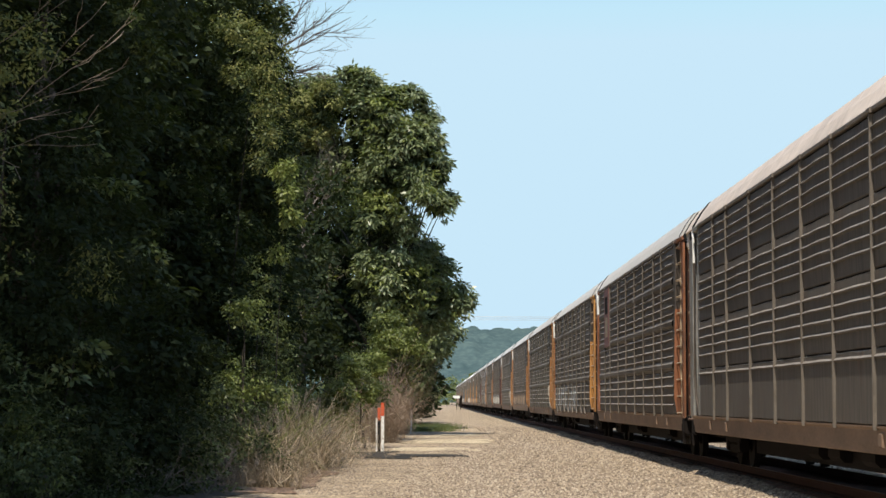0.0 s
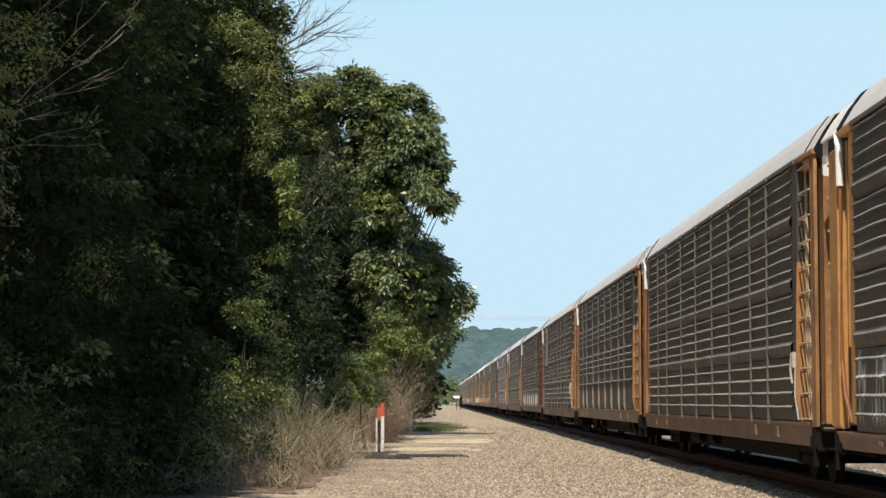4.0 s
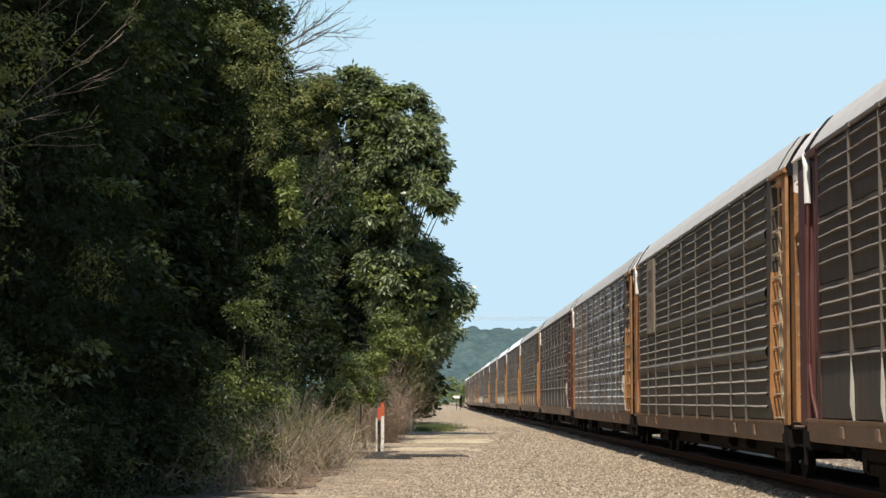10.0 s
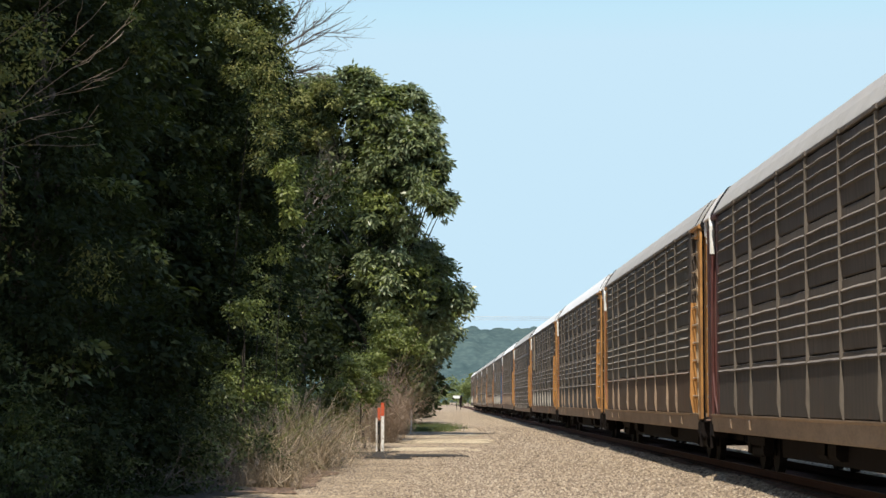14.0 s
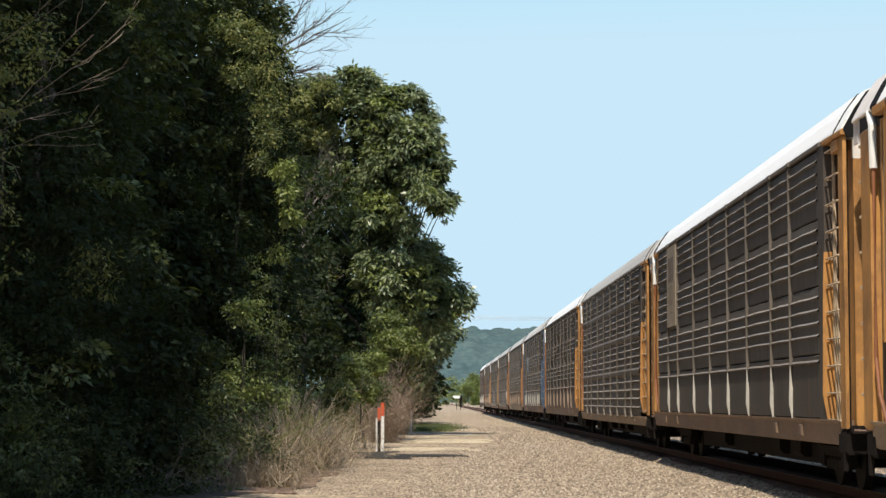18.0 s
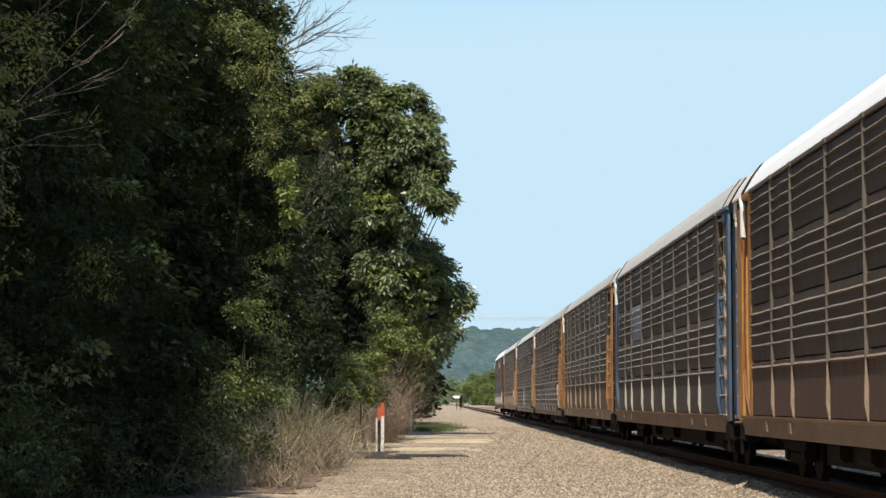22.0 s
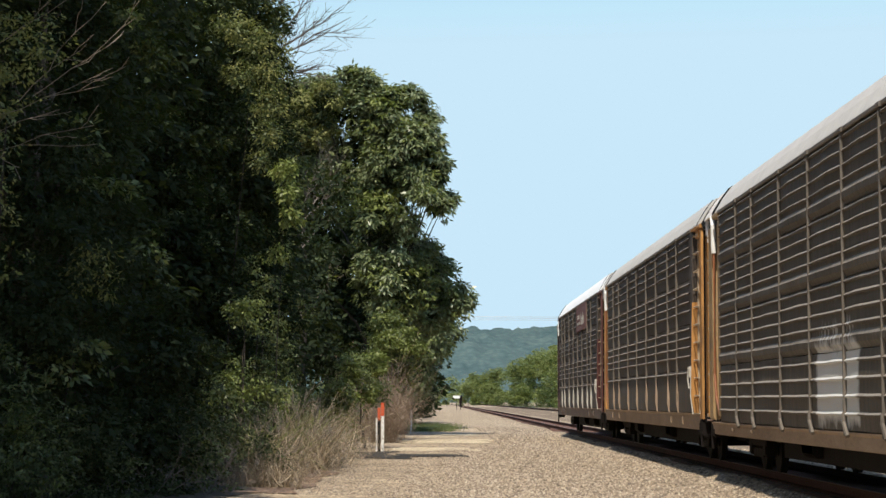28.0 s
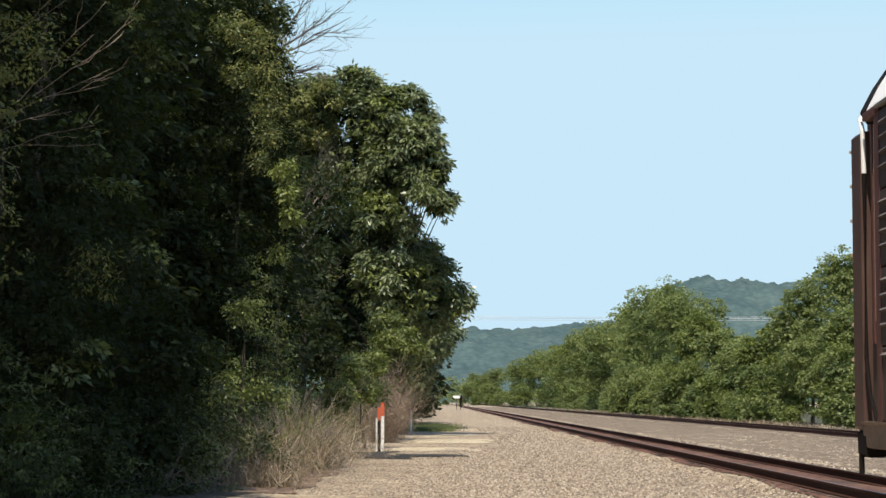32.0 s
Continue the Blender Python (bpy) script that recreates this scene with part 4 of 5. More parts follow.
ROOF_L = plain("light_grey_roof", (0.60, 0.56, 0.505), 0.55, 0.1, 0.14, 0.9, 0.05)
ROOF_G = plain("grey_roof", (0.50, 0.475, 0.435), 0.6, 0.1, 0.14, 0.9, 0.05)
ROOF_B = plain("stained_beige_roof", (0.62, 0.53, 0.46), 0.7, 0.0, 0.28, 0.6, 0.1)
ROOF_W = plain("white_roof", (0.93, 0.92, 0.90), 0.5, 0, 0.05, 0.9, 0.03)
PLATE_T = plain("tan_plate", (0.30, 0.24, 0.17), 0.7, 0, 0.25, 4.0)
FADED = plain("faded_plate_paint", (0.24, 0.18, 0.12), 0.7, 0, 0.3, 4.0)
PLATE_R = plain("maroon_plate", (0.14, 0.055, 0.05), 0.7, 0, 0.25, 4.0)
GALV = plain("galvanised_post", (0.145, 0.122, 0.10), 0.6, 0.2, 0.35, 5.0, 0.1, (1, 1, 0.3))
PALE_F = plain("pale_rusty_gusset", (0.29, 0.21, 0.15), 0.65, 0.0, 0.45, 4.0, 0.1, (1, 1, 0.4))
PALE = plain("pale_worn_post", (0.46, 0.43, 0.38), 0.6, 0.1, 0.3, 5.0, 0.1, (1, 1, 0.3))
BARE = plain("bare_metal_patch", (0.30, 0.34, 0.38), 0.5, 0.1, 0.25, 3.0)
RUNGS = plain("pale_rung", (0.40, 0.30, 0.20), 0.55, 0.1, 0.2, 5.0, 0)

WHEELS = []
POSTS = [-9.15, -7.15, -4.3, -1.66, 1.12, 3.95, 7.1, 9.15]
EDGES = [-11.67] + POSTS + [11.67]
CAP_TOP = plain("dark_end_cap", (0.085, 0.10, 0.12), 0.6, 0, 0.3, 3.0, 0.1)
WORNWHITE = plain("worn_white_paint", (0.74, 0.68, 0.63), 0.55, 0, 0.16, 4.0, 0.05)
GRIME = plain("grimy_corner_plate", (0.062, 0.048, 0.038), 0.75, 0, 0.35, 2.0, 0.1, (1, 1, 0.25))
SIDE = 1.59
ROWS_Z = [2.15, 3.22, 4.27, 5.355]


def ridge_profile(h, ridges, depth, flat_low):
    """(height, outward) pairs of one screen panel: pressed ridges with a steep underside."""
    pr = [(0.0, -0.03), (0.015, 0.0)]
    if flat_low:
        pr += [(h * 0.04, 0.005), (h * 0.09, 0.04), (h * 0.18, 0.045), (h * 0.25, 0.0)]
    for z in ridges:
        pr += [(h * z - 0.036, 0.0), (h * z - 0.024, depth * 0.9), (h * z - 0.008, depth), (h * z + 0.026, 0.0)]
    pr += [(h - 0.015, 0.0), (h, -0.03)]
    return pr


def panel_geo(y0, y1, z0, z1, ridges, depth, rng, bulge, close):
    g = Geo()
    pr = ridge_profile(z1 - z0, ridges, depth, close)
    n = 7
    ph, am = rng.uniform(0, 6.28), bulge * rng.uniform(0.4, 1.3)
    for i in range(n):
        y = y0 + (y1 - y0) * i / (n - 1)
        e = math.sin(math.pi * i / (n - 1))
        for z, o in pr:
            t = z / (z1 - z0)
            b = am * e * math.sin(math.pi * t) + 0.003 * math.sin(i * 1.9 + ph + t * 5)
            g.v.append((-SIDE - o - b, y, z0 + z + 0.005 * math.sin(i * 1.3 + ph) * e))
    k = len(pr)
    for i in range(n - 1):
        for j in range(k - 1):
            a = i * k + j
            g.f.append((a, a + 1, a + k + 1, a + k))
    return g


def roof_profile(drop=0.0, side=1.0, rise=0.96):
    half = [(1.585, 5.435), (1.575, 5.47), (1.41, 5.76), (1.22, 6.02), (0.75, 6.17), (0.0, 6.23)]
    half = [(x, 5.435 + (z - 5.435) * rise) for x, z in half]
    pts = [(-x * side, z - drop) for x, z in half] + [(x * side, z - drop) for x, z in reversed(half[:-1])]
    return pts


def make_car(style, seed):
    """An enclosed multi-level car carrier. style: end paint, roof, screens, rows, bottom, lower panel paint, sill, label, extras."""
    rng = random.Random(seed)
    paint, roof, screen = style["paint"], style["roof"], style["screen"]
    root = tagged(new("autorack_car"), style["label"], "rail car", "cars of the freight train")
    gap = 0.022 if style.get("gaps") else 0.004
    band = not style.get("gaps") and style.get("bottom") != "fins"
    foot, low = {"fins": (1.13, 0.75), "kinked": (0.96, 0.69)}.get(style.get("bottom"), (1.07, 0.68))
    rows_z = [foot + 0.01] + ROWS_Z
    for r in range(4):
        z0, z1 = rows_z[r], rows_z[r + 1] - gap
        if style.get("gaps"):
            ridges = [0.27, 0.46, 0.65, 0.84] if r else [0.90]
        elif style.get("bottom") == "fins":
            ridges = [0.30, 0.50, 0.70, 0.90] if r else [0.93]
        else:
            ridges = [0.36, 0.56, 0.76, 0.95] if r else [0.22, 0.44, 0.66, 0.88]
        for c in range(9):
            y0, y1 = EDGES[c] + 0.02, EDGES[c + 1] - 0.02
            mat = BARE if style.get("bare") == (r, c) else style.get("lower", LOWER_D if style.get("bottom") == "fins" and screen is not S_MAROON else screen) if r == 0 else screen
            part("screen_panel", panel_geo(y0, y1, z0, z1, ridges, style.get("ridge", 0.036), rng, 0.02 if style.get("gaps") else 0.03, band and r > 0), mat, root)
    # one plain wall behind the screens, and the far side
    g = Geo()
    g.box((-1.545, -11.67, foot - 0.02), (-1.53, 11.67, 5.47))
    g.box((1.53, -13.4, 1.1), (1.57, 13.4, 5.47))
    part("inner_wall", g, DARKIRON, root)
    for y in POSTS:
        g = Geo()
        jitter = rng.uniform(-0.01, 0.01)
        hw = 0.022 if style.get("bottom") == "fins" else 0.028
        g.box((-SIDE - 0.052, y - hw + jitter, 2.0 if style.get("bottom") == "fins" else foot - 0.06), (-SIDE + 0.05, y + hw + jitter, 5.34), 0.012)
        part("post", g, style.get("post", GALV), root)
        g = Geo()
        g.box((-SIDE - 0.06, y - 0.11, 5.35), (-SIDE - 0.02, y + 0.11, 5.425), 0.01)
        part("rail_clip", g, GALV, root)
        if style.get("bottom") == "fins":
            g = Geo()
            zt, zb = 2.06, 1.12
            for yy in (y - 0.02, y + 0.02):
                g.v += [(-SIDE - 0.042, yy, zt), (-SIDE - 0.046, yy, zt - 0.12), (-SIDE - 0.064, yy, zb + 0.24), (-SIDE - 0.02, yy, zb), (-SIDE + 0.05, yy, zb)]
            g.f += [(4, 3, 2, 1, 0), (5, 6, 7, 8, 9)] + [(i, (i + 1) % 5, (i + 1) % 5 + 5, i + 5) for i in range(5)]
            part("gusset", g, style.get("fin", GALV), root)
        elif style.get("bottom") == "kinked":
            g = Geo()
            g.tube([(-SIDE - 0.04, y, 1.24), (-SIDE - 0.05, y - 0.02, 1.10), (-SIDE - 0.04, y - 0.24, 0.90)], 0.034, 6)
            part("foot_bracket", g, style.get("post", GALV), root)
    # top rail under the roof, with clips
    g = Geo()
    g.box((-SIDE - 0.03, -11.9, 5.365), (-SIDE + 0.08, 11.8, 5.435), 0.012)
    part("top_rail", g, GALV, root)
    # roof: main sheet with shallow ribs
    g = Geo()
    rise = style["rise"]
    prof = roof_profile(rise=rise)
    ys_r = [-12.98 + i * (25.43 / 40) for i in range(41)]
    k = len(prof)
    for i, y in enumerate(ys_r):
        up = 0.004 if i % 2 else 0.0
        g.v += [(x * (1 + up * 0.3), y, z + up + rng.uniform(-0.002, 0.002)) for x, z in prof]
    for i in range(40):
        for j in range(k - 1):
            a = i * k + j
            g.f.append((a, a + 1, a + k + 1, a + k))
    part("roof", g, roof, root)
    closed = [(1.5, 5.30), (-1.5, 5.30)]
    for y0, y1, drop, side, mat, nm in ((-13.0, -12.96, -0.006, 1.004, BLACK, "roof_seam"), (-13.55, -13.0, 0.01, 0.998, roof, "roof_cap"),
                                        (-13.62, -13.55, 0.03, 0.985, BLACK, "roof_seal"), (12.45, 12.86, -0.012, 1.006, BLACK, "roof_seal")):
        g = Geo()
        g.extrude_y(roof_profile(drop, side, rise) + closed, y0, y1)
        part(nm, g, mat, root)
    # far end cap: pale side sheets bent down from a dark top, reaching over the gap
    if not style.get("no_cap"):
        low_half = roof_profile(0.03, 0.996, rise)
        g = Geo()
        g.extrude_y(low_half[2:-2], 12.86, 14.2)
        part("roof_cap", g, CAP_TOP, root, "dark end cap of the roof")
        for flip in (1, -1):
            g = Geo()
            edge = [(flip * x, z) for x, z in low_half[:4]]
            g.extrude_y([(x - flip * 0.012, z + 0.006) for x, z in edge] + [(x + flip * 0.02, z - 0.01) for x, z in reversed(edge)], 12.86, 14.15)
            g.box((-1.56 if flip > 0 else 1.53, 13.85, 5.08), (-1.53 if flip > 0 else 1.56, 14.15, 5.40), 0.005)
            part("roof_skirt", g, style.get("skirt", WORNWHITE), root, "pale painted sheet at the roof's end")
    # side sill
    g = Geo()
    g.extrude_y([(-1.50, low), (-1.55, low + 0.02), (-1.57, foot - 0.06), (-1.60, foot - 0.02), (-1.60, foot), (-1.30, foot), (-1.30, low)], -13.1, 13.1)
    part("side_sill", g, style["sill"], root, "dusty steel side sill")
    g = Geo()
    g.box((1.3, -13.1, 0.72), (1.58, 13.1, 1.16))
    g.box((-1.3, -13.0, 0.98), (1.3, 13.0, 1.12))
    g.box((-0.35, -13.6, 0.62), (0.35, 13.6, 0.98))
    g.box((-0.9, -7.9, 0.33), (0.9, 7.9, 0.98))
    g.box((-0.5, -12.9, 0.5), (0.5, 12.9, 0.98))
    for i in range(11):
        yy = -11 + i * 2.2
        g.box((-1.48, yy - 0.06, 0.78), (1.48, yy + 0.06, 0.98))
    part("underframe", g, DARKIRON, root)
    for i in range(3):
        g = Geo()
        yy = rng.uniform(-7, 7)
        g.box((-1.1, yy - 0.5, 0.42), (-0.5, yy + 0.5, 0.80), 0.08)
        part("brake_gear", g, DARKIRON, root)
    # ends: the near one with ladder and post, the far one with rods, pipe and post
    grime = style.get("edge", GRIME)
    for s in (1, -1):
        def slab(name, x0, x1, ya, yb, z0, z1, mat, ch=0.02, label=""):
            g = Geo()
            g.box((x0, min(s * ya, s * yb), z0), (x1, max(s * ya, s * yb), z1), ch)
            return part(name, g, mat, root, label)

        def rod(name, pts, r, mat, sides=6, label=""):
            g = Geo()
            g.tube([(x, s * y, z) for x, y, z in pts], r, sides)
            return part(name, g, mat, root, label)

        slab("end_panel", -1.36, -1.32, 12.05, 13.5, 1.05, 5.40, paint if s < 0 else style.get("inner", DARK_END), 0)
        if s < 0:
            slab("corner_plate", -SIDE - 0.005, -1.36, 11.67, 12.18, 1.08, 5.40, grime)
            g = Geo()
            for y in (-12.18, -12.215):
                g.v += [(-SIDE - 0.02, y, 3.7), (-SIDE - 0.035, y, 3.2), (-SIDE - 0.06, y, 1.5), (-SIDE + 0.02, y, 1.06), (-SIDE + 0.14, y, 1.06), (-SIDE + 0.14, y, 3.7)]
            g.f += [(5, 4, 3, 2, 1, 0), (6, 7, 8, 9, 10, 11)] + [(i, (i + 1) % 6, (i + 1) % 6 + 6, i + 6) for i in range(6)]
            part("corner_flange", g, paint, root)
            slab("corner_post", -1.565, -1.51, 13.18, 13.55, 1.0, 5.34, paint)
            # Black slab put in for the shade of the slit behind the post.
            slab("shade_slit", -1.51, -1.44, 13.18, 13.3, 1.0, 5.34, BLACK, 0)
            slab("end_post", -1.42, -1.30, 13.52, 13.60, 1.05, 4.98, paint)
            slab("end_post_top", -1.42, -1.30, 13.52, 13.60, 4.98, 5.34, style.get("tip", WORNWHITE))
            for i in range(11):
                z = 1.12 + i * 0.41
                rod("rung", [(-1.44, 12.23, z), (-SIDE + 0.01, 12.25, z), (-SIDE + 0.01, 13.20, z), (-1.52, 13.22, z)], 0.016, style.get("rung", RUNGS), 5)
            for i, (ya, yb, top) in enumerate(((12.32, 12.74, 5.25), (12.40, 12.95, 5.0), (12.34, 12.55, 3.6))):
                rod("cable", [(-1.47, ya, top), (-1.50, (ya + yb) / 2 - 0.03, (top + 1.1) / 2), (-1.48, yb, 1.1)], 0.022, style.get("rung", RUNGS))
            slab("top_bracket", -SIDE - 0.02, -1.30, 12.1, 13.60, 5.34, 5.425, style.get("bracket", paint))
            slab("lamp_box", -SIDE + 0.0, -1.38, 12.75, 13.25, 5.14, 5.33, style.get("bracket", paint))
        else:
            slab("corner_plate", -SIDE - 0.005, -1.36, 11.67, 11.98, 1.08, 5.40, paint)
            for i, (ya, bot) in enumerate(((12.12, 2.9), (12.32, 2.5), (12.52, 2.2))):
                slab("flat_bar", -1.52, -1.44, ya - 0.05, ya + 0.05, bot, 5.25, paint if i != 1 else style.get("rung", RUNGS), 0.01)
            slab("backing_plate", -1.44, -1.36, 11.98, 12.98, 1.05, 5.3, style.get("inner", DARK_END) if i % 2 else grime)
            rod("drain_pipe", [(-1.56, 12.82, 4.62), (-1.56, 12.82, 2.0), (-1.55, 12.66, 1.5), (-1.52, 12.3, 1.08)], 0.032, style.get("pipe", RUSTOR if paint in (YELLOW, ORANGE, TAN) else paint), 8)
            rod("vent_pipe", [(-1.25, 12.95, 5.60), (-1.46, 13.05, 5.52), (-1.56, 13.02, 5.38), (-1.565, 12.84, 5.2), (-1.56, 12.82, 4.6)], style.get("vent", 0.058), WHITEP, 8, "white bent pipe at the roof's corner")
            slab("corner_post", -1.575, -1.40, 13.0, 13.60, 1.0, 5.22, style.get("post_far", paint), 0.05)
            for i in range(8):
                z = 1.5 + i * 0.5
                rod("grab_iron", [(-1.52, 13.58, z), (-1.57, 13.66, z), (-1.50, 13.72, z)], 0.03, style.get("rung", RUNGS), 5)
            slab("top_bracket", -SIDE - 0.03, -1.30, 11.8, 12.6, 5.30, 5.425, style.get("bracket", paint))
        g = Geo()
        front = [(-1.30 + 0.0929 * i, 13.46 + (0.045 if (i // 2) % 2 else 0.0)) for i in range(29)]
        prof = front + [(x, 13.40) for x, y in reversed(front)]
        g.extrude_z([(x, s * y) for x, y in prof], 1.05, 5.3)
        part("end_door", g, DARK_END, root)
        # platform, coupler, cut lever and hose
        slab("draft_gear", -0.45, 0.45, 13.1, 13.75, 0.55, 1.1, DARKIRON, 0.05)
        slab("coupler", -0.17, 0.17, 13.7, 14.24, 0.70, 0.98, COUPLER, 0.05)
        slab("end_platform", -1.50, -0.3, 13.3, 13.66, 0.93, 1.05, DARKIRON, 0.02)
        slab("end_step", -1.56, -1.24, 12.95, 13.5, 0.62, 1.0, DARKIRON, 0.05)
        slab("step_leg", -1.57, -1.51, 13.3, 13.4, 0.38, 0.7, DARKIRON, 0.01)
        rod("cut_lever", [(-1.48, 13.72, 0.98), (-0.9, 13.78, 0.96), (-0.5, 13.9, 0.72), (-0.2, 14.0, 0.74)], 0.022, COUPLER)
        rod("brake_hose", [(-0.5, 13.6, 0.85), (-0.6, 13.9, 0.5), (-0.5, 14.1, 0.42), (-0.3, 14.2, 0.6)], 0.03, BLACK)
    for y in (-9.9, -7.4, 7.6, 10.1):
        g = Geo()
        g.box((-1.60, y - 0.11, low + 0.10), (-1.5, y + 0.11, foot - 0.09), 0.02)
        part("jacking_pad", g, style["sill"], root)
    if style.get("brake"):
        g = Geo()
        g.box((-SIDE - 0.10, -12.12, 1.95), (-SIDE - 0.0, -12.0, 2.22), 0.03)
        g.tube([(-SIDE - 0.09, -11.98, 2.2), (-SIDE - 0.10, -11.92, 1.95), (-SIDE - 0.08, -11.97, 1.7)], 0.022, 6)
        g.tube([(-SIDE - 0.05, -12.1, 1.95), (-SIDE - 0.06, -12.12, 1.5), (-SIDE - 0.02, -12.2, 1.1)], 0.016, 6)
        part("hand_brake", g, PALE, root, "pale worn hand brake lever")
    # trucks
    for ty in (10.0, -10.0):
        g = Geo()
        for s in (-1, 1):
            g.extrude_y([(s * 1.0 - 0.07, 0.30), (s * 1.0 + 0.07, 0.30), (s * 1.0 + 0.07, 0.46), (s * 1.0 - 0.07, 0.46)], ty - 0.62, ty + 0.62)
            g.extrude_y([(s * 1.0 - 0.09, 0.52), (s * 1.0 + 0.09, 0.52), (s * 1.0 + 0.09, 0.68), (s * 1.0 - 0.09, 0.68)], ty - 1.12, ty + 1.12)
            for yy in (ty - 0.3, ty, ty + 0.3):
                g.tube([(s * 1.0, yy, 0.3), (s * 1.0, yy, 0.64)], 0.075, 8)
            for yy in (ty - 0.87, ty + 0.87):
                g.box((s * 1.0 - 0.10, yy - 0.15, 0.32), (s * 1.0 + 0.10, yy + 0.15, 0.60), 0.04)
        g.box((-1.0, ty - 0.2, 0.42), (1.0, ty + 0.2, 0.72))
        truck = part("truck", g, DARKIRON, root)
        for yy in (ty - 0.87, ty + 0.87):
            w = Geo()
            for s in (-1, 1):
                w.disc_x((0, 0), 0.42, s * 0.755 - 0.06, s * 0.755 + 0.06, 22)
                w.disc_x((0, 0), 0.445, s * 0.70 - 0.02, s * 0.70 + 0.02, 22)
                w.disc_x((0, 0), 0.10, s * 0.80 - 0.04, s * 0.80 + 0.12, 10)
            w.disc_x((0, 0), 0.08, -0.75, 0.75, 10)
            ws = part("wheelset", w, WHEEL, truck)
            ws.location = (0, yy, 0.425)
            WHEELS.append((ws, yy))
    for nm, lo, hi, mat in style.get("plates", ()):
        g = Geo()
        o = 0.069 if "bar" in nm else 0.065
        g.box((-SIDE - o, lo[0], lo[1]), (-SIDE - 0.03, hi[0], hi[1]))
        part(nm, g, mat, root)
    return root


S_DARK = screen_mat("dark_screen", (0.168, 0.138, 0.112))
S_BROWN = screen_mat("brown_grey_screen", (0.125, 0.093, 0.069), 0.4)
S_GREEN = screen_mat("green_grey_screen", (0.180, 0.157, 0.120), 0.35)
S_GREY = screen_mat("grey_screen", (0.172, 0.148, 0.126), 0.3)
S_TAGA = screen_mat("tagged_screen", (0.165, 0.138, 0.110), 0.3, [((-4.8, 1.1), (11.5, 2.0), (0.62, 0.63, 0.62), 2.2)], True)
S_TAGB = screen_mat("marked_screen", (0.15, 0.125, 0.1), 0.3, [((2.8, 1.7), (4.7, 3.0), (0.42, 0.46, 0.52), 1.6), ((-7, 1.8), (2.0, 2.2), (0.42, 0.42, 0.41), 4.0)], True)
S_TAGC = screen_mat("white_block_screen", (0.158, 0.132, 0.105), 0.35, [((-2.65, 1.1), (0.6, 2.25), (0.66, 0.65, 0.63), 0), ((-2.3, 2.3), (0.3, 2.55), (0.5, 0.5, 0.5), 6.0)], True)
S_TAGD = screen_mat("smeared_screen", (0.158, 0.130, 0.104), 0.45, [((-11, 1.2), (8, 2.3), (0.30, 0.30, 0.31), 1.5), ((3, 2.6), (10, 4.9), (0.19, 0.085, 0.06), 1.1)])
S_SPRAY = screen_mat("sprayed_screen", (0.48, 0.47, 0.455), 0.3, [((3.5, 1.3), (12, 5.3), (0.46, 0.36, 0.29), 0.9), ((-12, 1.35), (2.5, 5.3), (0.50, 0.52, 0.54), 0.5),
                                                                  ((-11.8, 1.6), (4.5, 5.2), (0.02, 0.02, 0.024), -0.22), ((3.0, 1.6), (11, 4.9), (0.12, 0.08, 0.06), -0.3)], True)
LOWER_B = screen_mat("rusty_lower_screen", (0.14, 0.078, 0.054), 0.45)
# Lower row, darker than most screens above it.
LOWER_D = screen_mat("darker_lower_screen", (0.102, 0.082, 0.067), 0.45)
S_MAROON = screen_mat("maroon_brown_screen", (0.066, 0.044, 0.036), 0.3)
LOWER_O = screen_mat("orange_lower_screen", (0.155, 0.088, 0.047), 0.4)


def emblem(mat):
    dim = SILL_D if mat is PLATE_T else DARKIRON
    return [("emblem_plate", (7.22, 3.28), (9.08, 5.30), mat), ("emblem_bar", (7.62, 4.42), (8.68, 5.02), dim), ("emblem_bar", (7.68, 3.62), (8.62, 4.30), FADED)]



